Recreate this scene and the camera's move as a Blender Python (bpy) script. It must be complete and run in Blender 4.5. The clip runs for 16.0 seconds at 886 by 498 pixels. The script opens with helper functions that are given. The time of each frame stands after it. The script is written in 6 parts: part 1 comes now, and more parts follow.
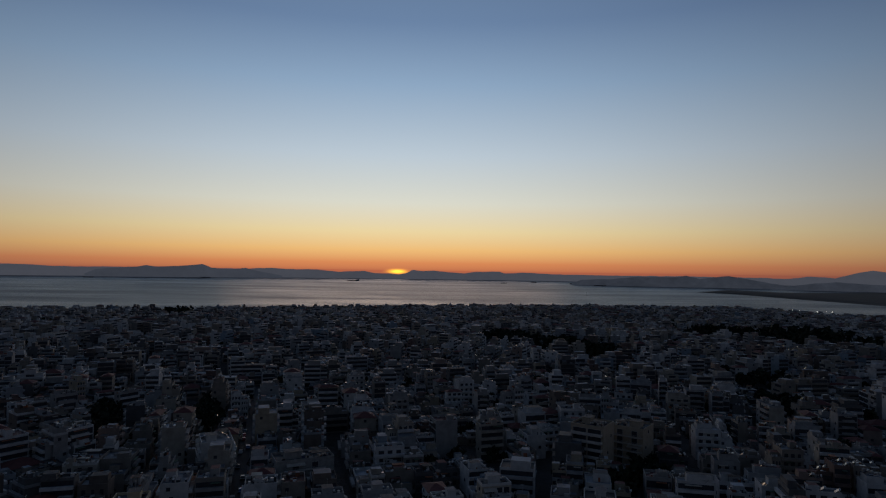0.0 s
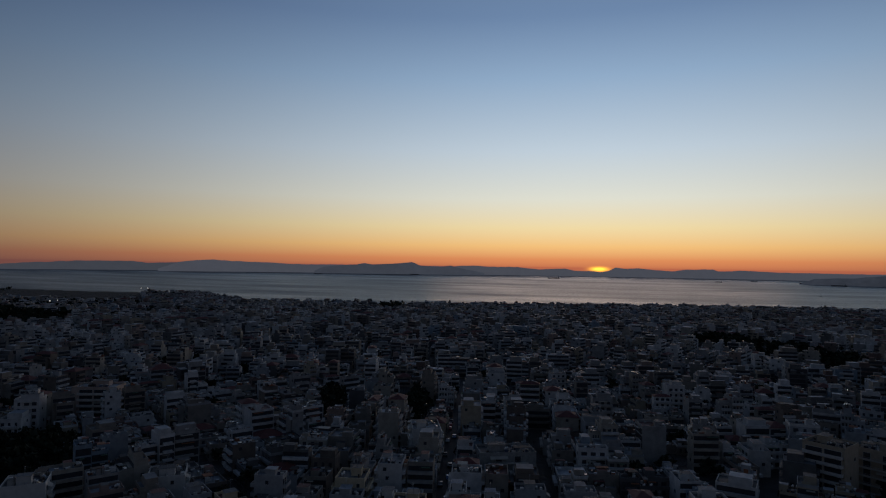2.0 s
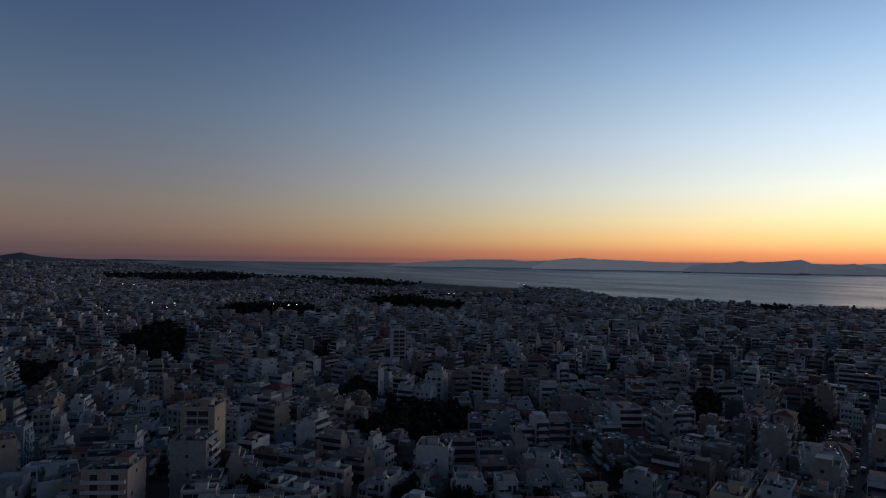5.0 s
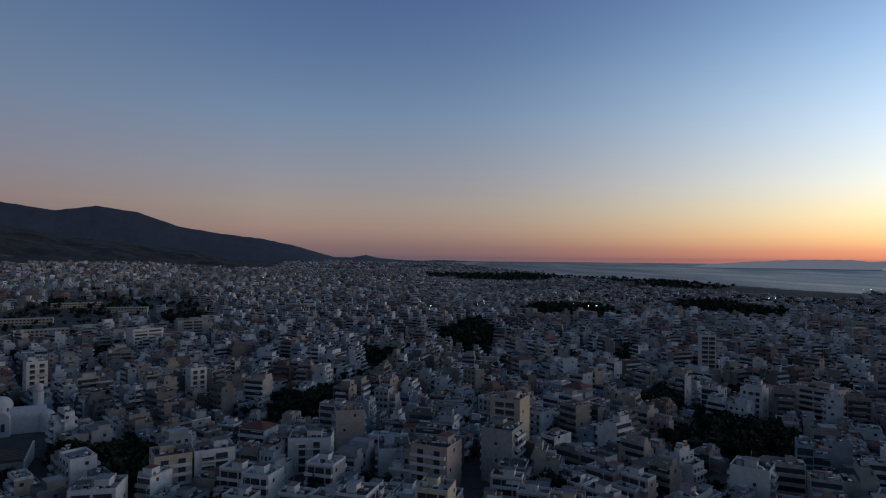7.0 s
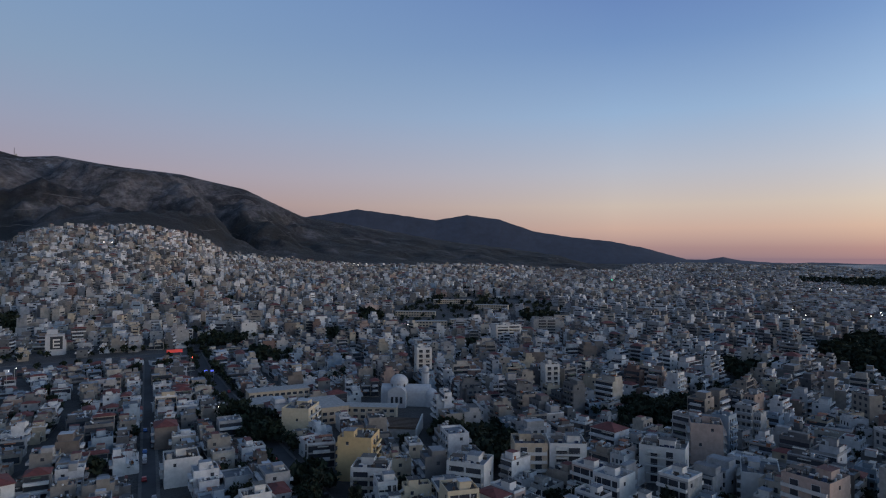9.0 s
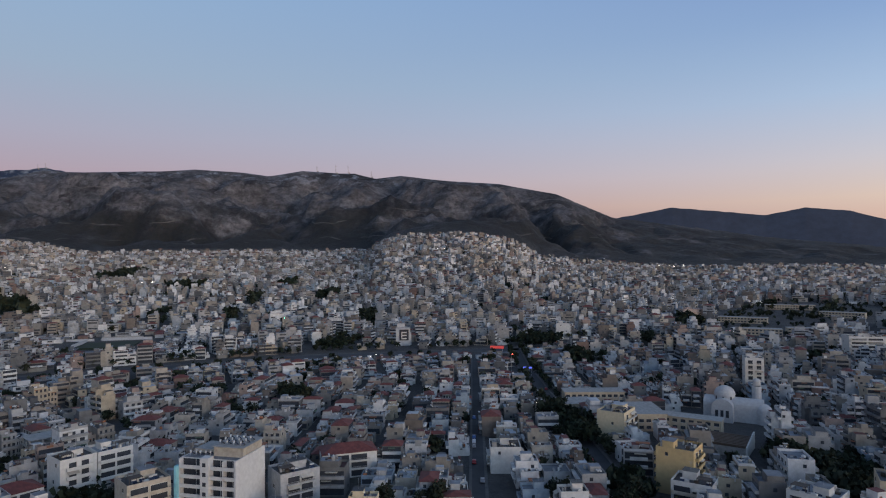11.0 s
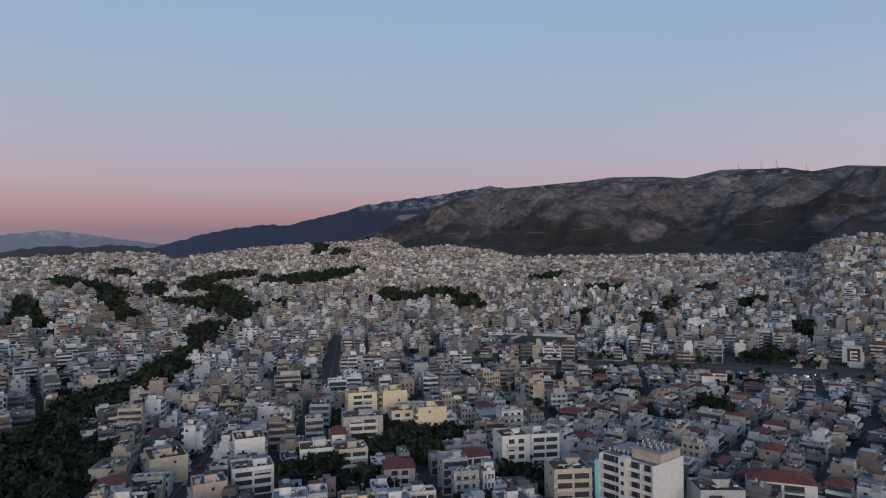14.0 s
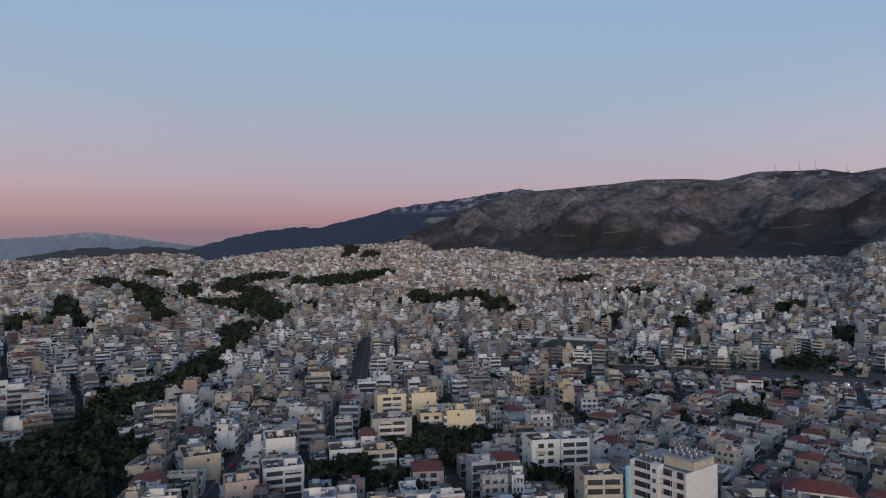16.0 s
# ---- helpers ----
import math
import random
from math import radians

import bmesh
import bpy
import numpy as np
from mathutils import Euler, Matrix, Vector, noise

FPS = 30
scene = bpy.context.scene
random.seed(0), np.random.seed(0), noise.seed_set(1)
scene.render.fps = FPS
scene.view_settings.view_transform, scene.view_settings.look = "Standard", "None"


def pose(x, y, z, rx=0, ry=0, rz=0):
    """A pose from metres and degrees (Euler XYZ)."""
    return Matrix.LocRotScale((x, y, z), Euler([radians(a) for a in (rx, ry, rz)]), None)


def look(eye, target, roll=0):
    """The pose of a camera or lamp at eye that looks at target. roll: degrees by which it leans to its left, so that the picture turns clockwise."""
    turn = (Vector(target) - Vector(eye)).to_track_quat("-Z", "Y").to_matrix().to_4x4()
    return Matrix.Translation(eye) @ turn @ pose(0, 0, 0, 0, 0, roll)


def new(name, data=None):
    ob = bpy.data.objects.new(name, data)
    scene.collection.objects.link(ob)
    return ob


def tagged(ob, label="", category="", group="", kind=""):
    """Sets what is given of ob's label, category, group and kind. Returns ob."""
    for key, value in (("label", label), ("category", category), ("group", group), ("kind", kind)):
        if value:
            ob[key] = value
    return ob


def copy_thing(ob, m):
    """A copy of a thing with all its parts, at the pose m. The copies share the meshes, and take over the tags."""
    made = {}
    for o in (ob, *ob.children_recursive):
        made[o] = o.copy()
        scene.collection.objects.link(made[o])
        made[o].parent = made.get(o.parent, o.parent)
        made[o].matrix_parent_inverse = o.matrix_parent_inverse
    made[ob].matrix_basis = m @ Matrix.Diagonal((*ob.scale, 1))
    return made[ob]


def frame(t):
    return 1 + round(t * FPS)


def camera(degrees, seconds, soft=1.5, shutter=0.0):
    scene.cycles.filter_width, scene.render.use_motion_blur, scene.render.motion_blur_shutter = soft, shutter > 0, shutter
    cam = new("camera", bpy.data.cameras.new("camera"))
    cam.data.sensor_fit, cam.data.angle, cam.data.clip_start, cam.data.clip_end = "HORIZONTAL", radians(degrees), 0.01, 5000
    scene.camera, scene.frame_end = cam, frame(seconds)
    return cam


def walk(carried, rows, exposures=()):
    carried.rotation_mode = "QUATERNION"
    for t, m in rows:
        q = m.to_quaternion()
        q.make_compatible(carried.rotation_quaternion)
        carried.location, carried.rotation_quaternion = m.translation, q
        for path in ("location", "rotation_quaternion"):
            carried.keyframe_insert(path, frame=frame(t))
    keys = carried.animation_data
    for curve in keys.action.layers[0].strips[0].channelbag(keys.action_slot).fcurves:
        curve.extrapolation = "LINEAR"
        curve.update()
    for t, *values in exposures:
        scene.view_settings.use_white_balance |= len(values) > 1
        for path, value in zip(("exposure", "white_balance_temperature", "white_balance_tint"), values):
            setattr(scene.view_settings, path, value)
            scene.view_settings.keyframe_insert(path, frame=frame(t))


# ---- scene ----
EYE_Z = 84.0
cam = camera(71.0, 16.0, soft=1.15)
walk(cam, [
    (0.0, pose(0, 0, EYE_Z, 92.03, -0.81, -0.00)),
    (0.5, pose(0, 0, EYE_Z, 91.93, -0.80, 2.52)),
    (1.0, pose(0, 0, EYE_Z, 91.79, -0.77, 7.70)),
    (1.5, pose(0, 0, EYE_Z, 91.67, -0.83, 13.20)),
    (2.0, pose(0, 0, EYE_Z, 91.55, -0.83, 18.31)),
    (2.5, pose(0, 0, EYE_Z, 91.40, -0.85, 23.24)),
    (3.0, pose(0, 0, EYE_Z, 91.30, -0.83, 28.00)),
    (3.5, pose(0, 0, EYE_Z, 91.20, -0.80, 32.92)),
    (4.0, pose(0, 0, EYE_Z, 91.10, -0.80, 38.76)),
    (6.5, pose(0, 0, EYE_Z, 90.78, -0.50, 70.90)),
    (7.0, pose(0, 0, EYE_Z, 90.73, -0.48, 78.24)),
    (7.5, pose(0, 0, EYE_Z, 90.72, -0.42, 86.81)),
    (8.0, pose(0, 0, EYE_Z, 90.71, -0.36, 95.09)),
    (8.5, pose(0, 0, EYE_Z, 90.73, -0.32, 102.94)),
    (9.0, pose(0, 0, EYE_Z, 90.75, -0.27, 109.60)),
    (11.5, pose(0, 0, EYE_Z, 91.17, 0.69, 145.35)),
    (12.0, pose(0, 0, EYE_Z, 91.32, 0.66, 153.00)),
    (12.5, pose(0, 0, EYE_Z, 91.42, 0.58, 160.59)),
    (13.0, pose(0, 0, EYE_Z, 91.55, 0.45, 168.18)),
    (13.5, pose(0, 0, EYE_Z, 91.65, 0.34, 173.16)),
    (14.0, pose(0, 0, EYE_Z, 91.70, 0.24, 174.76)),
    (14.5, pose(0, 0, EYE_Z, 91.77, 0.23, 175.71)),
    (15.0, pose(0, 0, EYE_Z, 91.84, 0.16, 176.43)),
    (15.5, pose(0, 0, EYE_Z, 91.90, 0.04, 176.96)),
    (16.0, pose(0, 0, EYE_Z, 91.95, -0.03, 177.46)),
], exposures=[(0.0, -2.66, 6350, 10), (2.0, -2.58, 6300, 10), (3.5, -2.46, 6250, 9), (4.0, -2.34, 6200, 9), (6.5, -1.5, 6100, 8), (7.0, -1.30, 6100, 8), (8.0, -0.86, 6150, 7),
               (9.0, -0.48, 6250, 7), (11.5, -0.1, 6800, 8), (12.5, -0.08, 6900, 8), (16.0, -0.08, 7050, 8)])

# ---- dusk sky: colour by height over the horizon, towards, beside and away from the set sun ----
SUN_AZ = 4.2


def bearing(az, r=1.0):
    """A point r metres off in the direction az, degrees to the left of +y."""
    a = math.radians(az)
    return -r * math.sin(a), r * math.cos(a)


def ramp(tree, fac, stops, mode="LINEAR"):
    n = tree.nodes.new("ShaderNodeValToRGB")
    n.color_ramp.interpolation = mode
    e = n.color_ramp.elements
    while len(e) < len(stops):
        e.new(0.5)
    for item, (p, c) in zip(e, stops):
        item.position, item.color = p, (c[0], c[1], c[2], 1)
    tree.links.new(fac, n.inputs[0])
    return n.outputs[0]


def math_node(tree, op, a, b=None, c=None, clamp=False):
    n = tree.nodes.new("ShaderNodeMath")
    n.operation, n.use_clamp = op, clamp
    for k, v in enumerate((a, b, c)):
        if v is None:
            continue
        if isinstance(v, (int, float)):
            n.inputs[k].default_value = v
        else:
            tree.links.new(v, n.inputs[k])
    return n.outputs[0]


def mixed(tree, fac, a, b, blend="MIX"):
    n = tree.nodes.new("ShaderNodeMix")
    n.data_type, n.blend_type = "RGBA", blend
    for k, v in ((0, fac), (6, a), (7, b)):
        if isinstance(v, (int, float)):
            n.inputs[k].default_value = v
        elif isinstance(v, (tuple, list)):
            n.inputs[k].default_value = (*v[:3], 1)
        else:
            tree.links.new(v, n.inputs[k])
    return n.outputs[2]


SKY_TOWARDS = [(0.0, (2.96, 0.8, 0.388)), (.7, (4.49, 1.6, 0.582)), (1.9, (5.51, 3.2, 1.16)), (3.6, (5.3, 4.2, 2.23)), (6.2, (4.49, 4.4, 3.69)),
               (10.5, (3.21, 3.7, 4.07)), (16.8, (1.73, 2.45, 3.35)), (22.0, (0.938, 1.45, 2.33)), (45.0, (0.29, 0.44, 0.74)), (90.0, (0.10, 0.165, 0.32))]
SKY_BESIDE = [(0.0, (0.371, 0.25, 0.294)), (.9, (0.556, 0.345, 0.332)), (2.6, (0.845, 0.565, 0.456)), (4.6, (0.855, 0.69, 0.589)), (7.7, (0.68, 0.68, 0.76)),
              (12.7, (0.438, 0.605, 0.864)), (18.7, (0.258, 0.41, 0.731)), (23.0, (0.201, 0.325, 0.665)), (45.0, (0.115, 0.195, 0.38)), (90.0, (0.10, 0.165, 0.32))]
SKY_AWAY = [(0.0, (0.20, 0.17, 0.26)), (1.5, (0.225, 0.178, 0.268)), (3.2, (0.275, 0.187, 0.258)), (4.6, (0.42, 0.262, 0.31)), (7.0, (0.475, 0.375, 0.46)),
            (10.5, (0.432, 0.43, 0.565)), (15.6, (0.355, 0.465, 0.64)), (23.0, (0.30, 0.46, 0.712)), (45.0, (0.127, 0.21, 0.41)), (90.0, (0.10, 0.165, 0.32))]


def make_sky():
    world = bpy.data.worlds.new("dusk_sky")
    scene.world = world
    world.use_nodes = True
    t = world.node_tree
    t.nodes.clear()
    out, back = t.nodes.new("ShaderNodeOutputWorld"), t.nodes.new("ShaderNodeBackground")
    t.links.new(back.outputs[0], out.inputs[0])
    way = t.nodes.new("ShaderNodeTexCoord").outputs["Generated"]
    unit = t.nodes.new("ShaderNodeVectorMath")
    unit.operation = "NORMALIZE"
    t.links.new(way, unit.inputs[0])
    sep = t.nodes.new("ShaderNodeSeparateXYZ")
    t.links.new(unit.outputs[0], sep.inputs[0])
    x, y, z = sep.outputs
    height = math_node(t, "ARCSINE", z)
    height = math_node(t, "MULTIPLY", height, 1 / math.radians(90), clamp=True)
    # stretch the low sky, where the colours change fastest
    fac = math_node(t, "POWER", height, 0.5)
    scale = 6.0

    def band(stops):
        return ramp(t, fac, [(math.sqrt(e / 90), [v / scale for v in c]) for e, c in stops])

    sx, sy = bearing(SUN_AZ)
    flat = math_node(t, "SQRT", math_node(t, "ADD", math_node(t, "MULTIPLY", x, x), math_node(t, "MULTIPLY", y, y)))
    side = math_node(t, "ADD", math_node(t, "MULTIPLY", x, sx), math_node(t, "MULTIPLY", y, sy))
    side = math_node(t, "DIVIDE", side, math_node(t, "MAXIMUM", flat, 0.001))
    near = math_node(t, "POWER", math_node(t, "MAXIMUM", side, 0.0), 3.2)
    far = math_node(t, "POWER", math_node(t, "MAXIMUM", math_node(t, "MULTIPLY", side, -1.0), 0.0), 0.8)
    col = mixed(t, near, band(SKY_BESIDE), band(SKY_TOWARDS))
    col = mixed(t, far, col, band(SKY_AWAY))
    # the last of the sun's disc, wide and flat in the haze
    el = math.radians(-0.1)
    dz = math_node(t, "MULTIPLY", math_node(t, "SUBTRACT", z, math.sin(el)), 340.0)
    dx = math_node(t, "MULTIPLY", math_node(t, "SUBTRACT", math_node(t, "MULTIPLY", x, sy), math_node(t, "MULTIPLY", y, sx)), 85.0)
    d2 = math_node(t, "ADD", math_node(t, "MULTIPLY", dz, dz), math_node(t, "MULTIPLY", dx, dx))
    disc = math_node(t, "POWER", 2.718, math_node(t, "MULTIPLY", d2, -1.0))
    disc = math_node(t, "MULTIPLY", disc, math_node(t, "GREATER_THAN", side, 0.0))
    gain = t.nodes.new("ShaderNodeVectorMath")
    gain.operation = "SCALE"
    t.links.new(col, gain.inputs[0])
    gain.inputs[3].default_value = scale
    glow = mixed(t, disc, gain.outputs[0], (17.0, 8.0, .6))
    t.links.new(glow, back.inputs[0])
    back.inputs[1].default_value = 1.0


make_sky()
low_sun = new("afterglow", bpy.data.lights.new("afterglow", "SUN"))
low_sun.data.energy, low_sun.data.angle, low_sun.data.color = 1.15, math.radians(30), (1.0, 0.62, 0.42)
low_sun.matrix_world = look((*bearing(SUN_AZ, 100), 9), (0, 0, 0))

# ---- materials ----


def material(name, colour=(0.5, 0.5, 0.5), rough=0.8, metal=0.0):
    m = bpy.data.materials.new(name)
    m.use_nodes = True
    b = m.node_tree.nodes["Principled BSDF"]
    b.inputs["Base Color"].default_value = (*colour, 1)
    b.inputs["Roughness"].default_value, b.inputs["Metallic"].default_value = rough, metal
    return m, m.node_tree, b


def place_of(tree):
    return tree.nodes.new("ShaderNodeNewGeometry").outputs["Position"]


def grain(tree, size, detail=4.0, rough=0.6, vector=None):
    n = tree.nodes.new("ShaderNodeTexNoise")
    n.inputs["Scale"].default_value, n.inputs["Detail"].default_value, n.inputs["Roughness"].default_value = 1 / size, detail, rough
    tree.links.new(vector if vector is not None else place_of(tree), n.inputs["Vector"])
    return n.outputs[0]


def bump(tree, bsdf, height, depth, strength=0.5):
    n = tree.nodes.new("ShaderNodeBump")
    n.inputs["Strength"].default_value, n.inputs["Distance"].default_value = strength, depth
    tree.links.new(height, n.inputs["Height"])
    tree.links.new(n.outputs[0], bsdf.inputs["Normal"])


FACADES = [(0.0, (.40, .395, .385)), (.12, (.68, .68, .67)), (.24, (.29, .268, .235)), (.35, (.47, .43, .365)), (.44, (.165, .165, .165)), (.53, (.74, .74, .73)),
           (.64, (.33, .29, .245)), (.73, (.41, .43, .445)), (.81, (.20, .165, .14)), (.87, (.48, .41, .305)), (.905, (.38, .285, .24)), (.935, (.22, .145, .12)), (.955, (.29, .37, .44)), (.98, (.11, .112, .118))]
ROOFS = [(0.0, (.105, .115, .128)), (.17, (.18, .196, .215)), (.33, (.06, .062, .066)), (.48, (.31, .335, .36)), (.60, (.042, .042, .043)), (.72, (.125, .12, .11)), (.80, (.235, .255, .285)), (.88, (.12, .04, .033)), (.94, (.44, .465, .49))]


def varied(name, stops, rough, islands, stain=0.35, size=3.0):
    """Painted plaster and the like: one tone for each building, streaked and stained; islands: the attribute that holds it."""
    m, t, b = material(name, rough=rough)
    if islands:
        tag = t.nodes.new("ShaderNodeAttribute")
        tag.attribute_name = islands
        pick = tag.outputs["Fac"]
    else:
        pick = t.nodes.new("ShaderNodeObjectInfo").outputs["Random"]
    tone = ramp(t, pick, stops, "CONSTANT")
    patch = ramp(t, grain(t, size, 5), [(0.3, (1 - stain,) * 3), (0.62, (1.0,) * 3)])
    fine = ramp(t, grain(t, 0.35, 3), [(0.3, (.88, .87, .86)), (0.7, (1.0,) * 3)])
    col = mixed(t, 1.0, mixed(t, 1.0, tone, patch, "MULTIPLY"), fine, "MULTIPLY")
    t.links.new(col, b.inputs["Base Color"])
    bump(t, b, grain(t, 0.3, 3), 0.02, 0.4)
    return m


def plain(name, colour, rough=0.7, metal=0.0, stain=0.3, size=1.5):
    m, t, b = material(name, colour, rough, metal)
    patch = ramp(t, grain(t, size, 4), [(0.3, tuple(v * (1 - stain) for v in colour)), (0.65, colour)])
    t.links.new(patch, b.inputs["Base Color"])
    bump(t, b, grain(t, size * 0.2, 3), 0.02, 0.3)
    return m


M_FACADE = varied("painted_plaster", FACADES, 0.85, False)
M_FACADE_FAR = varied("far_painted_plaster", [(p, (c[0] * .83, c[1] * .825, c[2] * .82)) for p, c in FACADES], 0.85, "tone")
M_ROOF = varied("roof_screed", ROOFS, 0.75, False, 0.45)
M_ROOF_FAR = varied("far_roof_screed", ROOFS, 0.75, "roof_tone", 0.4)
M_WHITE = plain("white_paint", (.56, .545, .51), 0.7, 0, 0.2)
M_STONE = plain("weathered_white", (.40, .405, .41), 0.8, 0, 0.2)
M_CREAM = plain("cream_paint", (.56, .47, .32), 0.8, 0, 0.2)
M_YELLOW = plain("yellow_paint", (.52, .38, .19), 0.8, 0, 0.15)
M_BEIGE = plain("beige_paint", (.44, .36, .26), 0.8, 0, 0.25)
M_PINK = plain("pink_paint", (.45, .34, .28), 0.8, 0, 0.25)
M_AQUA = plain("aqua_paint", (.25, .55, .62), 0.7, 0, 0.15)
M_CONCRETE = plain("bare_concrete", (.33, .32, .30), 0.9, 0, 0.35)
M_TILE = plain("clay_roof_tiles", (.15, .042, .035), 0.8, 0, 0.45)
# window glass; its dark colour also paints the shade in balcony recesses
M_GLASS_SHADE = plain("dark_window_and_shade", (.045, .05, .06), 0.22, 0, 0.3)
M_PALE_BLUE = plain("pale_blue_paint", (.31, .37, .425), 0.8, 0, 0.25)
M_LIGHT_GREY = plain("light_grey_paint", (.35, .355, .36), 0.8, 0, 0.3)
M_OLD_WHITE = plain("old_white_paint", (.56, .555, .535), 0.8, 0, 0.18)
M_SAND = plain("sand_paint", (.43, .38, .305), 0.8, 0, 0.3)
M_PERGOLA = plain("dark_pergola_wood", (.075, .058, .045), 0.85, 0, 0.4)
M_AWNING = plain("canvas_awning", (.45, .42, .36), 0.9, 0, 0.3)
M_AWNING_GREEN = plain("green_awning", (.10, .16, .11), 0.9, 0, 0.3)
M_AWNING_RUST = plain("rust_awning", (.30, .12, .06), 0.9, 0, 0.3)
M_METAL = plain("galvanised_metal", (.5, .5, .5), 0.4, 0.8, 0.3)
M_PANEL = plain("solar_collector", (.03, .04, .07), 0.15, 0, 0.2)
M_PAVING = plain("worn_paving", (.11, .105, .10), 0.9, 0, 0.4)
M_ASPHALT = plain("asphalt", (.042, .042, .046), 0.85, 0, 0.35, 6)
M_TRUNK = plain("bark", (.10, .07, .05), 0.9, 0, 0.4)


def leaf_material(name, a, b_):
    m, t, b = material(name, rough=0.9)
    b.inputs["Specular IOR Level"].default_value = 0.1
    pick = t.nodes.new("ShaderNodeNewGeometry").outputs["Random Per Island"]
    leaf = ramp(t, pick, [(0.0, a), (1.0, b_)])
    clump = ramp(t, grain(t, 13, 3), [(0.42, (.75, .85, .75)), (0.52, (1.0, 1.0, 1.0)), (0.60, (1.5, 1.3, 1.05))])
    t.links.new(mixed(t, 1.0, leaf, clump, "MULTIPLY"), b.inputs["Base Color"])
    return m


M_LEAF = leaf_material("pine_leaves", (.013, .0175, .0125), (.030, .038, .027))
M_LEAF_BROWN = leaf_material("autumn_leaves", (.035, .026, .015), (.07, .05, .027))


def lamp_material(name, colour, power):
    m, t, b = material(name, colour, 0.4)
    b.inputs["Emission Color"].default_value, b.inputs["Emission Strength"].default_value = (*colour, 1), power
    return m


M_LAMP = lamp_material("lamp_white", (1.0, .9, .75), 12.0)
M_LAMP_RED = lamp_material("lamp_red", (1.0, .12, .08), 6.0)
M_LAMP_GREEN = lamp_material("lamp_green", (.1, 1.0, .55), 8.0)


def ground_material():
    """Asphalt and yards in the town, dry scrub and pale rock on the slopes, a little snow on the tops."""
    m, t, b = material("earth", rough=0.95)
    cover = t.nodes.new("ShaderNodeAttribute")
    cover.attribute_name = "scrub"
    pos = place_of(t)
    town = ramp(t, grain(t, 30, 5), [(0.35, (.040, .040, .042)), (0.6, (.066, .063, .059)), (0.75, (.033, .040, .026))])
    sep = t.nodes.new("ShaderNodeSeparateXYZ")
    t.links.new(pos, sep.inputs[0])
    up = math_node(t, "MULTIPLY", math_node(t, "SUBTRACT", sep.outputs[2], 130.0), 1 / 330.0, clamp=True)
    lie = t.nodes.new("ShaderNodeSeparateXYZ")
    t.links.new(t.nodes.new("ShaderNodeNewGeometry").outputs["True Normal"], lie.inputs[0])
    steep = math_node(t, "MULTIPLY", math_node(t, "SUBTRACT", 0.93, lie.outputs[2]), math_node(t, "MULTIPLY", up, 0.75), clamp=True)
    rocks = math_node(t, "ADD", math_node(t, "ADD", grain(t, 210, 7, 0.62), steep), math_node(t, "MULTIPLY", up, 0.06))
    big = ramp(t, rocks, [(0.44, (.0100, .0106, .0120)), (0.51, (.0160, .0162, .0178)), (0.57, (.031, .0303, .0325)), (0.66, (.080, .078, .081))])
    # beds of paler rock that run level along the slope, and the tracks cut into it
    lay = t.nodes.new("ShaderNodeMapping")
    lay.inputs["Scale"].default_value = (1, 1, 2.6)
    t.links.new(pos, lay.inputs[0])
    beds = ramp(t, grain(t, 120, 6, 0.68, lay.outputs[0]), [(0.38, (.62, .62, .62)), (0.50, (.95, .95, .95)), (0.62, (1.5, 1.47, 1.44))])
    fine = ramp(t, grain(t, 22, 6, 0.75), [(0.38, (.5, .5, .5)), (0.62, (1.4, 1.38, 1.36))])
    woods = ramp(t, math_node(t, "SUBTRACT", grain(t, 170, 6, 0.6), math_node(t, "MULTIPLY", up, 0.30)), [(0.40, (0, 0, 0)), (0.47, (1, 1, 1))])
    wild = mixed(t, 1.0, mixed(t, 1.0, big, beds, "MULTIPLY"), fine, "MULTIPLY")
    wild = mixed(t, math_node(t, "MULTIPLY", woods, 0.65), wild, (.013, .0142, .0125))
    # dirt tracks that keep to one height
    level = math_node(t, "ADD", sep.outputs[2], math_node(t, "MULTIPLY", grain(t, 330, 3), 120.0))
    off = math_node(t, "ABSOLUTE", math_node(t, "SUBTRACT", math_node(t, "FRACT", math_node(t, "MULTIPLY", level, 1 / 64.0)), 0.5))
    track = math_node(t, "LESS_THAN", off, 0.028)
    kept = ramp(t, grain(t, 140, 4), [(0.50, (0, 0, 0)), (0.58, (1, 1, 1))])
    wild = mixed(t, math_node(t, "MULTIPLY", math_node(t, "MULTIPLY", track, kept), 0.6), wild, (.115, .105, .098))
    high = math_node(t, "MULTIPLY", math_node(t, "SUBTRACT", sep.outputs[2], 395.0), 1 / 110.0, clamp=True)
    snow = math_node(t, "MULTIPLY", high, ramp(t, grain(t, 60, 8, 0.78), [(0.52, (0, 0, 0)), (0.60, (1, 1, 1))]))
    wild = mixed(t, math_node(t, "MULTIPLY", snow, 0.5), wild, (.42, .45, .50))
    t.links.new(mixed(t, cover.outputs["Fac"], town, wild), b.inputs["Base Color"])
    bump(t, b, grain(t, 40, 8, 0.7), 12.0, 0.9)
    return m


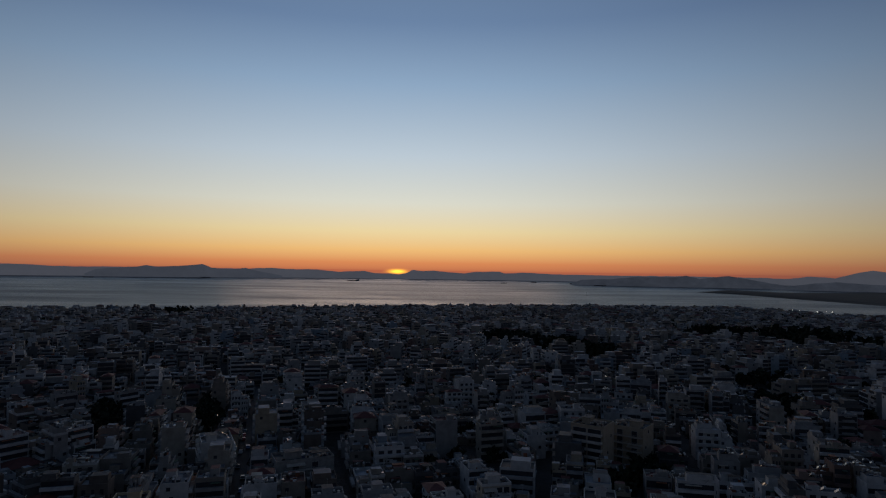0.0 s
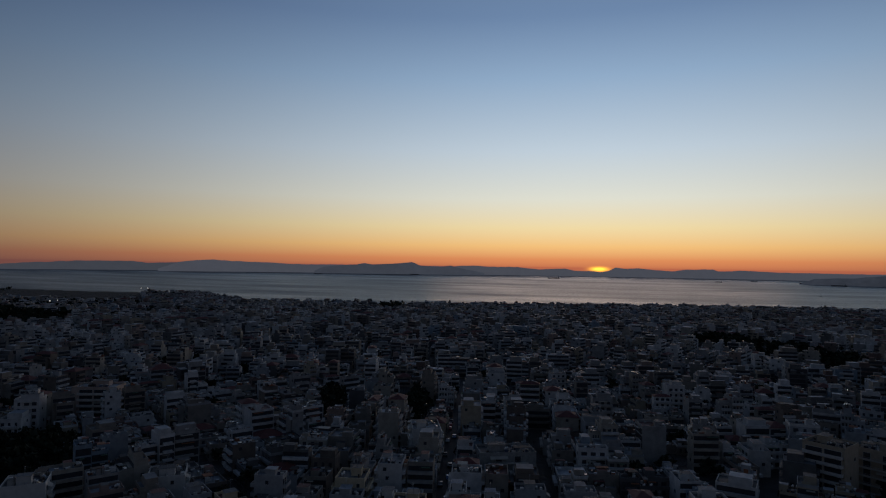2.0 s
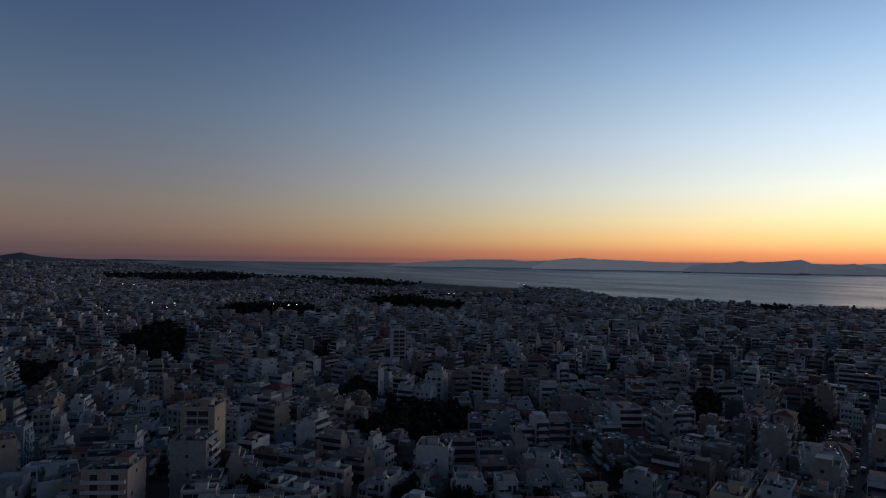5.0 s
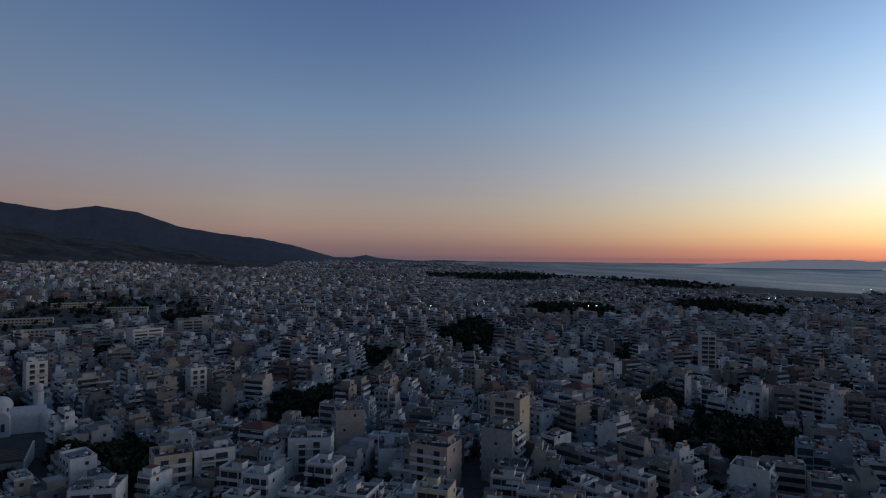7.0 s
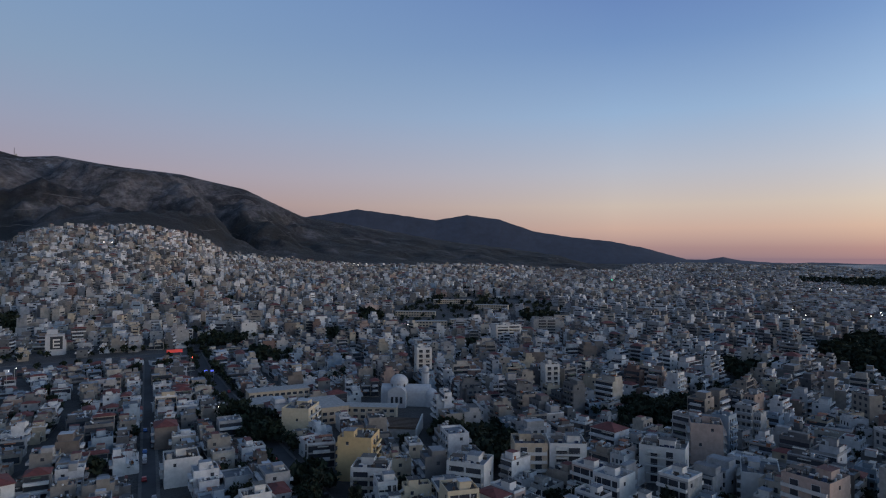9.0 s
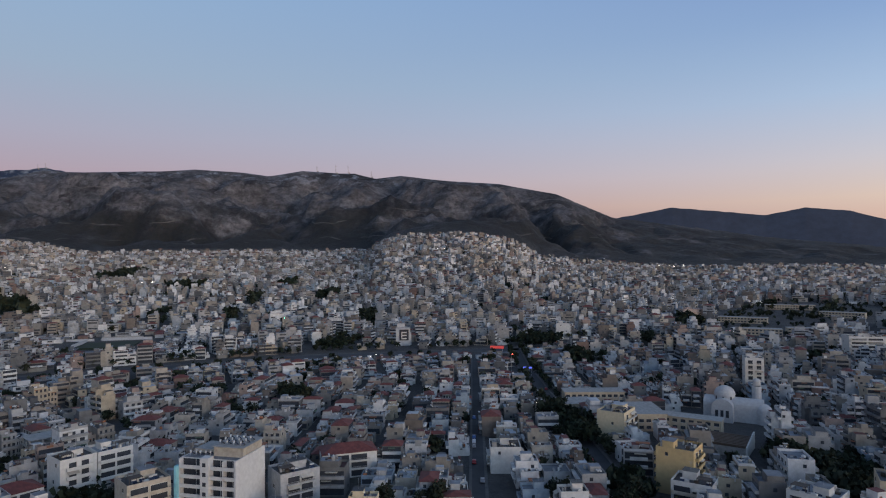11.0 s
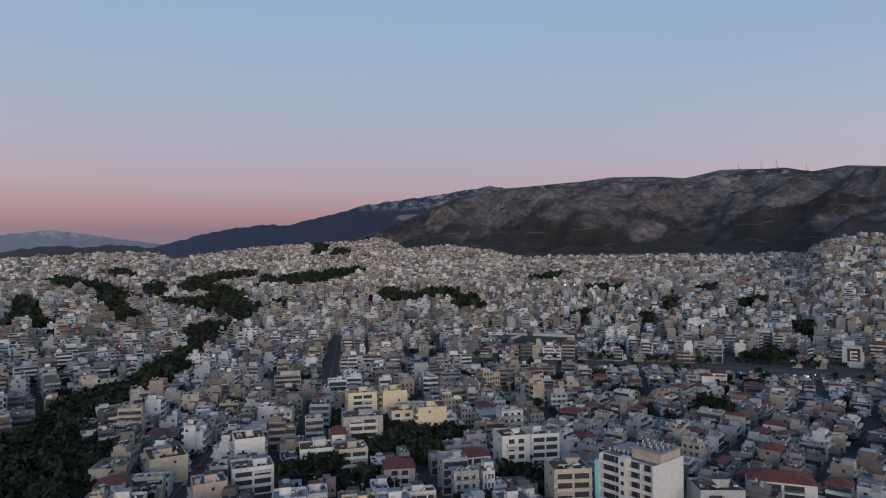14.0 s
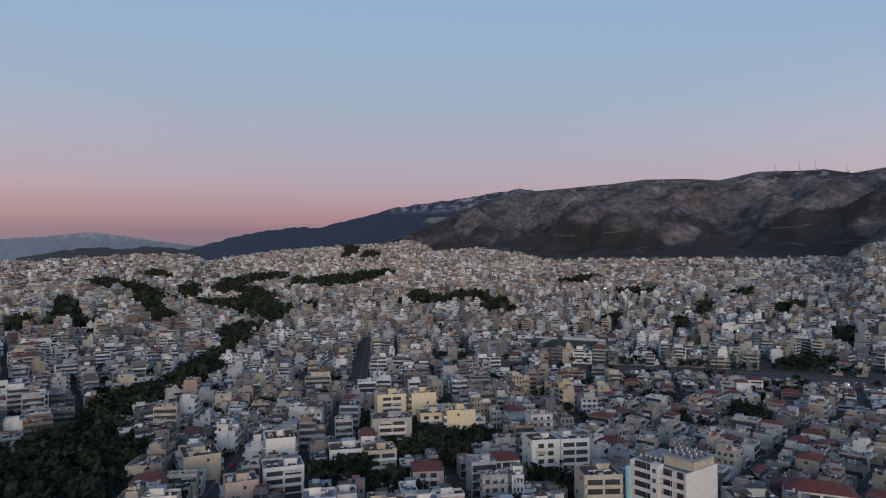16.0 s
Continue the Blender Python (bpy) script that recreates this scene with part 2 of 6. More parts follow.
def water_material():
    m, t, b = material("sea_water", (.012, .02, .028), 0.22)
    b.inputs["IOR"].default_value, b.inputs["Specular IOR Level"].default_value = 1.33, 0.5
    pos = place_of(t)
    stretch = t.nodes.new("ShaderNodeMapping")
    stretch.inputs["Scale"].default_value = (0.6, 2.2, 1)
    t.links.new(pos, stretch.inputs[0])
    bump(t, b, grain(t, 22, 5, 0.65, stretch.outputs[0]), 2.6, 0.85)
    calm = ramp(t, grain(t, 420, 5, 0.6, stretch.outputs[0]), [(0.35, (.32,) * 3), (0.65, (.48,) * 3)])
    t.links.new(calm, b.inputs["Roughness"])
    return m


M_GROUND = ground_material()
M_WATER = water_material()


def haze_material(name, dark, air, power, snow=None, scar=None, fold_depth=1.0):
    """Hills many kilometres off; the glow of the air before them is put in as emission."""
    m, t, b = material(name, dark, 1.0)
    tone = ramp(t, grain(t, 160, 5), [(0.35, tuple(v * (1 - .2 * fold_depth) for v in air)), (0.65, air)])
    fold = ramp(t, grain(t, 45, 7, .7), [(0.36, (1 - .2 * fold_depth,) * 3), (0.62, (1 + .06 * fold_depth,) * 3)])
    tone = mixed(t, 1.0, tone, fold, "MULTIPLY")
    if snow:
        sep = t.nodes.new("ShaderNodeSeparateXYZ")
        t.links.new(place_of(t), sep.inputs[0])
        high = math_node(t, "MULTIPLY", math_node(t, "SUBTRACT", sep.outputs[2], snow), 1 / 50.0, clamp=True)
        white = math_node(t, "MULTIPLY", high, ramp(t, grain(t, 60, 6, .7), [(0.47, (0, 0, 0)), (0.62, (.8, .8, .8))]))
        tone = mixed(t, white, tone, (.17, .19, .24))
    if scar:
        # a quarried patch: where it lies and how far it reaches along and up the slope
        spot, reach = scar
        off = t.nodes.new("ShaderNodeVectorMath")
        off.operation = "SUBTRACT"
        t.links.new(place_of(t), off.inputs[0])
        off.inputs[1].default_value = spot
        size = t.nodes.new("ShaderNodeVectorMath")
        size.operation = "DIVIDE"
        t.links.new(off.outputs[0], size.inputs[0])
        size.inputs[1].default_value = reach
        span = t.nodes.new("ShaderNodeVectorMath")
        span.operation = "LENGTH"
        t.links.new(size.outputs[0], span.inputs[0])
        edge = math_node(t, "ADD", span.outputs["Value"], math_node(t, "MULTIPLY", grain(t, 55, 5, .65), 1.6))
        bare = ramp(t, math_node(t, "MULTIPLY", edge, 0.5), [(0.80, (1, 1, 1)), (0.88, (0, 0, 0))])
        tone = mixed(t, bare, tone, (.085, .088, .10))
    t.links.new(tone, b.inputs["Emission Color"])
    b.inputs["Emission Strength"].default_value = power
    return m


# second colour: haze that the hills themselves give off as glow
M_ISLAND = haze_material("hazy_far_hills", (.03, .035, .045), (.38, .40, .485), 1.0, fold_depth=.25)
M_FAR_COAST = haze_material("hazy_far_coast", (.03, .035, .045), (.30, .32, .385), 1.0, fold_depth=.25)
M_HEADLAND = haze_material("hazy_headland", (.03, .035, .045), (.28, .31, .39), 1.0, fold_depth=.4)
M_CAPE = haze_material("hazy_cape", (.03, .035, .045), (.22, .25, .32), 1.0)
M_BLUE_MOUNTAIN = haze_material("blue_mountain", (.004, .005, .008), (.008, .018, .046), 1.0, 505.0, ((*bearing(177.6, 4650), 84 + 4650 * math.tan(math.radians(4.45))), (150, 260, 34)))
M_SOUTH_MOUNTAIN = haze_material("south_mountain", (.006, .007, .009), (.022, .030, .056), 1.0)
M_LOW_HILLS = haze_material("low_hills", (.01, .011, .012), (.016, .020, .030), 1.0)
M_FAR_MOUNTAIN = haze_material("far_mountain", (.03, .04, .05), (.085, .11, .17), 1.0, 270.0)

# ---- the lie of the land, by bearing (degrees to the left of +y) and distance ----
SHORE_AZ = [-60, -36, -32, -29, -25, -6, 12, 24, 32, 35.4, 37.8, 39.3, 44.4, 49, 54.4, 60.9, 67, 72, 76, 80]
SHORE_DIP = [3.0, 2.85, 2.95, 2.72, 2.62, 3.05, 3.36, 3.36, 3.28, 3.2, 2.82, 2.52, 2.30, 2.13, 1.85, 1.55, 1.40, 1.0, .5, .2]
TOWN_AZ = [44, 50, 62, 70, 76, 88, 92.5, 94.5, 98.5, 103.6, 109.8, 117, 121, 125.5, 128.9, 130.5, 132.9, 135.4, 138.9, 142.5, 143.6, 144.6, 149.5, 154.6, 161.8, 168, 170.5, 174.3, 178.2, 179.6,
           181, 183, 187, 192, 196, 198.1, 200, 203, 207.4, 210.8, 214]
TOWN_EL = [-2.6, -2.6, -2.5, -1.5, -.8, -.6, -.6, -1.15, -1.1, -.73, -.66, -.75, -.4, -.05, .3, 1.43, 2.2, 2.55, 2.5, 2.2, 1.7, 1.05, .97, 1.04, 1.05, .9, 1.6, 2.05, 1.7, 2.5,
           2.65, 2.4, 2.2, 1.8, 1.15, .8, 1.35, 1.3, 1.0, .7, .5]
TOWN_R = [1400, 1500, 1800, 3600, 4500, 4600, 4500, 2600, 2400, 2250, 2100, 2000, 2000, 1950, 1900, 1880, 1850, 1820, 1800, 1830, 1850, 2050, 2100, 2100, 2100, 2200, 2250, 2300, 2350, 2600,
          2650, 2650, 2700, 2700, 2500, 2450, 2450, 2400, 2300, 2200, 2200]
RIDGE_AZ = [80, 90, 94.3, 96.5, 99.5, 104.6, 109.8, 113, 117.1, 122.4, 123.5, 127.4, 132.4, 137, 141.6, 143.9, 145.8, 147.3, 150.5, 153.4,
            155.3, 159.6, 162.3, 169.1, 170.4, 174, 177, 180, 183, 186, 190, 203]
RIDGE_EL = [-.8, -.9, -1.12, -.48, .32, .98, 1.58, 2.15, 2.83, 3.6, 4.1, 5.88, 6.9, 7.25, 7.75, 7.5, 7.98, 7.95, 8.12, 7.6,
            7.8, 7.98, 7.66, 7.24, 7.3, 6.2, 4.9, 3.6, 2.6, 2.0, 1.2, .6]


def ridge_r(az):
    return np.interp(az, [90, 94, 108, 126, 176, 190], [4900, 3300, 3700, 3050, 3150, 3900])


def swell(r):
    """The far plain and water lie a little higher, as the eye sees them over many kilometres."""
    return 50.0 * np.clip((r - 1500) / 3400, 0, 1.2) ** 1.4


def shore_r(az):
    dip = np.interp(az, SHORE_AZ, SHORE_DIP) + 0.3
    rr = np.linspace(900, 5600, 800)
    dips = np.degrees(np.arctan((EYE_Z - swell(rr)) / rr))
    out = np.interp(-dip, -dips, rr)
    return np.where((az > 79) | (az < -60), 9000.0, out)


def smooth(u):
    u = np.clip(u, 0, 1)
    return u * u * (3 - 2 * u)


def land_z(x, y):
    x, y = np.asarray(x, float), np.asarray(y, float)
    az = np.degrees(np.arctan2(-x, y))
    az = np.where(az < -90, az + 360, az)
    r = np.hypot(x, y)
    tr = np.interp(az, TOWN_AZ, TOWN_R)
    tz = EYE_Z - 9 + tr * np.tan(np.radians(np.interp(az, TOWN_AZ, TOWN_EL)))
    rr = ridge_r(az)
    rz = EYE_Z + rr * np.tan(np.radians(np.interp(az, RIDGE_AZ, RIDGE_EL)))
    rise = smooth((az - 90) / 5) * smooth((222 - az) / 10)
    u = np.clip((r - 600) / (tr - 600), 0, 1)
    town = tz * u ** 1.35
    v = np.clip((r - tr) / (rr - tr), 0, 1)
    hill = tz + (rz - tz) * (0.3 * v + 0.7 * v ** 1.25)
    hill = np.where(r > rr, np.maximum(rz - (r - rr) * 0.3, swell(r) + 2.0), hill)
    high = np.where(r < tr, town, hill)
    low = swell(r) + 2.0
    z = low * (1 - rise) + high * rise
    wet = smooth((r - shore_r(az)) / 25.0) * (az < 80)
    return z - wet * 12.0


def roughness_of_slopes(x, y, r, az):
    tr = np.interp(az, TOWN_AZ, TOWN_R)
    rr = ridge_r(az)
    v = (r - tr) / (rr - tr)
    amount = smooth((v - .06) / .3) * smooth((.985 - v) / .22) * smooth((az - 84) / 12) * smooth((215 - az) / 10) * (0.25 + 0.75 * smooth((az - 119) / 8))
    n = np.zeros_like(x)
    for i in range(len(x)):
        if amount[i] > 0.01:
            # rounded spurs parted by sharp gullies, broken up by smaller ones
            p = Vector((x[i], y[i], 0)) / 430
            p = p + noise.noise_vector(p * .9) * .45
            q = Vector((x[i], y[i], 3)) / 150
            n[i] = 2.6 * abs(noise.noise(p)) + 1.0 * abs(noise.noise(p * 2.3)) - 1.0 + .55 * noise.fractal(q, .9, 2.1, 5)
    return n * amount * 88


def build_ground():
    rings = np.concatenate([np.linspace(0.01, 600, 26), np.geomspace(630, 1990, 50), np.linspace(2015, 3260, 84), np.geomspace(3300, 4950, 22)])
    az = np.concatenate([np.arange(-60, 84, 0.6), np.arange(84, 204, 0.25), np.arange(204, 225, 0.6), np.arange(225, 300, 3)])
    a = np.radians(az)
    n, k = len(az), len(rings)
    X, Y = -np.outer(rings, np.sin(a)).ravel(), np.outer(rings, np.cos(a)).ravel()
    R, A = np.repeat(rings, n), np.tile(np.where(az > 270, az - 360, az), k)
    Zv = land_z(X, Y) + roughness_of_slopes(X, Y, R, A)
    # no spur rises over the crest behind it
    crest = EYE_Z + R * np.tan(np.radians(np.interp(A, RIDGE_AZ, RIDGE_EL))) - 0.035 * (ridge_r(A) - R)
    Zv = np.where((A > 84) & (A < 214) & (R > 1500) & (R < ridge_r(A)), np.minimum(Zv, np.maximum(crest, land_z(X, Y))), Zv)
    i, j = np.meshgrid(np.arange(k - 1), np.arange(n), indexing="ij")
    i, j = i.ravel(), j.ravel()
    q = np.stack([i * n + j, (i + 1) * n + j, (i + 1) * n + (j + 1) % n, i * n + (j + 1) % n], 1)[:, ::-1]
    me = quads_mesh("ground", np.stack([X, Y, Zv], 1), q, [M_GROUND])
    tr = np.interp(A, TOWN_AZ, TOWN_R)
    scrub = np.where((A > 44) & (A < 218), smooth((R - tr - 20) / 60), 0.0)
    me.attributes.new("scrub", "FLOAT", "POINT").data.foreach_set("value", scrub.astype(np.float32))
    me.polygons.foreach_set("use_smooth", np.ones(len(me.polygons), bool))
    return tagged(new("ground", me), "dark town ground rising to scrub-covered stony mountain slopes", "ground", kind="structure")


def quads_mesh(name, verts, quads, mats, index=None):
    me = bpy.data.meshes.new(name)
    verts, quads = np.asarray(verts, np.float32), np.asarray(quads, np.int32)
    me.vertices.add(len(verts))
    me.vertices.foreach_set("co", verts.ravel())
    me.loops.add(quads.size)
    me.loops.foreach_set("vertex_index", quads.ravel())
    me.polygons.add(len(quads))
    me.polygons.foreach_set("loop_start", np.arange(0, quads.size, 4, dtype=np.int32))
    me.polygons.foreach_set("loop_total", np.full(len(quads), 4, np.int32))
    for m in mats:
        me.materials.append(m)
    if index is not None:
        me.polygons.foreach_set("material_index", np.asarray(index, np.int32))
    me.update(calc_edges=True)
    me.polygons.foreach_set("use_smooth", np.zeros(len(quads), bool))
    return me


build_ground()


def build_sea():
    az = np.radians(np.arange(-64, 86, 1.0))
    rings = np.concatenate([np.linspace(1000, 4950, 60)])
    n, k = len(az), len(rings)
    X, Y = -np.outer(rings, np.sin(az)).ravel(), np.outer(rings, np.cos(az)).ravel()
    i, j = np.meshgrid(np.arange(k - 1), np.arange(n - 1), indexing="ij")
    i, j = i.ravel(), j.ravel()
    q = np.stack([i * n + j, (i + 1) * n + j, (i + 1) * n + j + 1, i * n + j + 1], 1)[:, ::-1]
    me = quads_mesh("sea", np.stack([X, Y, swell(np.repeat(rings, n))], 1), q, [M_WATER])
    me.polygons.foreach_set("use_smooth", np.ones(len(me.polygons), bool))
    tagged(new("sea", me), "calm grey sea reflecting the sunset sky", "sea", kind="structure")


build_sea()


def far_ridge(name, label, az, el, r, depth, mat, jag, seed, rim_dip=0.8):
    """A far range: a crest line with a slope in front of it down to the water or plain."""
    a = np.arange(az[0], az[-1] + 0.01, 0.12)
    rng = np.random.default_rng(seed)
    fine = np.convolve(rng.normal(0, 1, len(a) + 8), np.hanning(9) / 4, "same")[4:-4] * jag * 2.2
    top = np.interp(a, az, el) + fine * np.minimum(1, np.minimum(a - az[0], az[-1] - a) / 2)
    rows = []
    for f in np.linspace(0, 1, 7):
        rr = r - depth * (1 - f) + fine * depth * .25 * (1 - f) * f
        base = EYE_Z - rr * math.tan(math.radians(rim_dip)) + 0 * fine
        crest = EYE_Z + rr * np.tan(np.radians(top))
        g = f ** 0.8
        z = base + (crest - base) * g + fine * 30 * g * (1 - g)
        rows.append(np.stack([-rr * np.sin(np.radians(a)), rr * np.cos(np.radians(a)), z], 1))
    n = len(a)
    i, j = np.meshgrid(np.arange(6), np.arange(n - 1), indexing="ij")
    i, j = i.ravel(), j.ravel()
    q = np.stack([i * n + j, (i + 1) * n + j, (i + 1) * n + j + 1, i * n + j + 1], 1)[:, ::-1]
    me = quads_mesh(name, np.concatenate(rows), q, [mat])
    me.polygons.foreach_set("use_smooth", np.ones(len(me.polygons), bool))
    return tagged(new(name, me), label, "hills", kind="structure")


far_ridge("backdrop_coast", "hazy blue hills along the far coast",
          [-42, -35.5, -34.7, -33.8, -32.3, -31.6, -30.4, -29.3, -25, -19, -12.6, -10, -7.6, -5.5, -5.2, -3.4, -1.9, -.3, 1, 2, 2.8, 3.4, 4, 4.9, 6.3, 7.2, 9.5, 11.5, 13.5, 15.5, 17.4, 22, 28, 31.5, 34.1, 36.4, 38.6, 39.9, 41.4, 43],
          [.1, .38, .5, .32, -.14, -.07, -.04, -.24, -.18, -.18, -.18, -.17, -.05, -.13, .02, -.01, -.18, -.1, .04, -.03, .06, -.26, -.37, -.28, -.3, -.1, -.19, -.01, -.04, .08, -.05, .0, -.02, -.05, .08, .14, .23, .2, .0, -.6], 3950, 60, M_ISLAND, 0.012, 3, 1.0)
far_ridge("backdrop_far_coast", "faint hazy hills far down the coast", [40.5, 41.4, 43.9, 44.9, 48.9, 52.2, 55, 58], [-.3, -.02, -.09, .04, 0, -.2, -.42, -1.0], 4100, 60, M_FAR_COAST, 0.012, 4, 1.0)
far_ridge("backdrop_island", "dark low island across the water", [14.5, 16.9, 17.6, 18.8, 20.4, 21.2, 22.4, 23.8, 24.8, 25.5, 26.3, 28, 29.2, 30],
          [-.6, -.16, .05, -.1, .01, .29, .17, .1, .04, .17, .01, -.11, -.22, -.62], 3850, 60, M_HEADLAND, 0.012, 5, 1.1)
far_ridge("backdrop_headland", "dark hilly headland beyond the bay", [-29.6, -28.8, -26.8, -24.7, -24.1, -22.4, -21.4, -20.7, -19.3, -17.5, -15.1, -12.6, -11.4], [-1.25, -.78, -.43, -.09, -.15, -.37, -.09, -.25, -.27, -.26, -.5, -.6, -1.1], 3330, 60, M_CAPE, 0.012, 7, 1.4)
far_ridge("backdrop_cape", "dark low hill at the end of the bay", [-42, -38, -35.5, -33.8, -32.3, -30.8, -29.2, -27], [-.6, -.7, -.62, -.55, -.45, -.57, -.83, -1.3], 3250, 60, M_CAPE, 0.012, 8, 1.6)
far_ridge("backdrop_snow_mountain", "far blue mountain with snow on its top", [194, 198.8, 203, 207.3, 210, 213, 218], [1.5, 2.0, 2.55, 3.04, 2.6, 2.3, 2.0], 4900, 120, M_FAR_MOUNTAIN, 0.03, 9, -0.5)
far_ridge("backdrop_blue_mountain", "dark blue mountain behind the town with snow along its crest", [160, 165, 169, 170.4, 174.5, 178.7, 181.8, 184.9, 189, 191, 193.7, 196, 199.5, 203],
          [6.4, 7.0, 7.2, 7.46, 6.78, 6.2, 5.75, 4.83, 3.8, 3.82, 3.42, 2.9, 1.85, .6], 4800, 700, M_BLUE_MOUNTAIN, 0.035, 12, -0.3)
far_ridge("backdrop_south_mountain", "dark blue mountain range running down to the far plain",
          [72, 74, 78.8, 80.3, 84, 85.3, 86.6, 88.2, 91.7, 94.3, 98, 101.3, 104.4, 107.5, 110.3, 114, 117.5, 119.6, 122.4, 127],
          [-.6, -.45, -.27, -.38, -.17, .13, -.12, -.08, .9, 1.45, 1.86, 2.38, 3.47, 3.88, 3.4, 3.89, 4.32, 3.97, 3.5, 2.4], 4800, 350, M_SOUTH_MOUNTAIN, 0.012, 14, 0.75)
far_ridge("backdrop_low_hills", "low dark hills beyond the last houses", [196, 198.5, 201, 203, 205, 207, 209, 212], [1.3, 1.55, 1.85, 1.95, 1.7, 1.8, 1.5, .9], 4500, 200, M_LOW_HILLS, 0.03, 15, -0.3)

# ---- building kit ----
CORNERS = np.array([(-1, -1, 0), (1, -1, 0), (1, 1, 0), (-1, 1, 0), (-1, -1, 1), (1, -1, 1), (1, 1, 1), (-1, 1, 1)], float)
SIDES = np.array([(0, 1, 5, 4), (1, 2, 6, 5), (2, 3, 7, 6), (3, 0, 4, 7), (4, 5, 6, 7)])


def boxes_mesh(name, rows, mats):
    """One mesh from upright boxes: (x, y, z0, z1, half_x, half_y, turn, side material, top material)."""
    r = np.array(rows, float)
    c = np.broadcast_to(CORNERS, (len(r), 8, 3)).copy()
    lx, ly = c[:, :, 0] * r[:, 4:5], c[:, :, 1] * r[:, 5:6]
    ca, sa = np.cos(r[:, 6:7]), np.sin(r[:, 6:7])
    v = np.empty_like(c)
    v[:, :, 0] = r[:, 0:1] + lx * ca - ly * sa
    v[:, :, 1] = r[:, 1:2] + lx * sa + ly * ca
    v[:, :, 2] = r[:, 2:3] + c[:, :, 2] * (r[:, 3:4] - r[:, 2:3])
    q = (SIDES[None] + np.arange(len(r))[:, None, None] * 8).reshape(-1, 4)
    idx = np.repeat(r[:, 7:8], 5, 1)
    idx[:, 4] = r[:, 8]
    return quads_mesh(name, v.reshape(-1, 3), q, mats, idx.ravel())


def part(name, mesh, parent, label=""):
    ob = new(name, mesh)
    ob.parent = parent
    return tagged(ob, label) if label else ob


def box(x, y, z0, z1, w, d, side=0, top=None):
    return (x, y, z0, z1, w / 2, d / 2, 0.0, side, side if top is None else top)


def prism_mesh(name, w, d, z0, rise, mat, eave=0.4):
    """A hipped tile roof."""
    a, b = w / 2 + eave, d / 2 + eave
    ridge = max(a - b, 0.3) if a > b else 0.3
    v = [(-a, -b, z0), (a, -b, z0), (a, b, z0), (-a, b, z0), (-a, -b, z0 + .15), (a, -b, z0 + .15), (a, b, z0 + .15), (-a, b, z0 + .15), (-ridge, 0, z0 + rise), (ridge, 0, z0 + rise),
         (ridge, 0.01, z0 + rise), (-ridge, 0.01, z0 + rise)]
    q = [(0, 1, 5, 4), (1, 2, 6, 5), (2, 3, 7, 6), (3, 0, 4, 7), (4, 5, 9, 8), (5, 6, 10, 9), (6, 7, 11, 10), (7, 4, 8, 11), (8, 9, 10, 11), (3, 2, 1, 0)]
    return quads_mesh(name, v, q, [mat])


FLOOR = 3.05


def heater_mesh():
    """Rooftop solar water heater: sloping dark collector, white tank on a frame."""
    rows = [box(0, 0.55, 0.9, 1.4, 1.3, .5, 1), box(-.55, .6, 0, .95, .06, .06, 1), (.55, .6, 0, .95, .03, .03, 0, 1, 1), box(0, -.7, 0, .15, 1.4, .1, 1)]
    me = boxes_mesh("solar_heater", rows, [M_PANEL, M_WHITE])
    bm = bmesh.new()
    bm.from_mesh(me)
    vs = [bm.verts.new(p) for p in ((-.7, -.8, .15), (.7, -.8, .15), (.7, .35, 1.05), (-.7, .35, 1.05))]
    bm.faces.new(vs)
    vs = [bm.verts.new(p) for p in ((-.7, -.78, .09), (-.7, .37, .99), (.7, .37, .99), (.7, -.78, .09))]
    bm.faces.new(vs)
    bm.to_mesh(me)
    bm.free()
    return me


MESH_CACHE = {}


def cached(key, make):
    if key not in MESH_CACHE:
        MESH_CACHE[key] = make()
    return MESH_CACHE[key]


def volumes(w, d, floors, rng):
    """The blocks that a house is put together from: x, y, width, depth, height; the tallest first."""
    h = floors * FLOOR + .4
    kind = rng.random()
    if kind < .34:
        return [(0, 0, w, d, h)]
    low = max(h - FLOOR * rng.choice((1, 1, 2)), 2.9)
    s, share = rng.choice((-1, 1)), rng.uniform(.28, .55)
    if kind < .67:
        return [(s * share * w / 2, 0, w * (1 - share), d, h), (-s * (1 - share) * w / 2, rng.uniform(-.1, .1) * d, w * share - .02, d * rng.uniform(.65, .85), low)]
    return [(0, s * share * d / 2, w, d * (1 - share), h), (rng.uniform(-.1, .1) * w, -s * (1 - share) * d / 2, w * rng.uniform(.7, .85), d * share - .02, low)]


# materials of the joined houses, by number
WALL, ROOF, PANE, TRIM, TILE, CANVAS, GREEN, RUST, TIMBER, COLLECTOR, TANK = range(11)


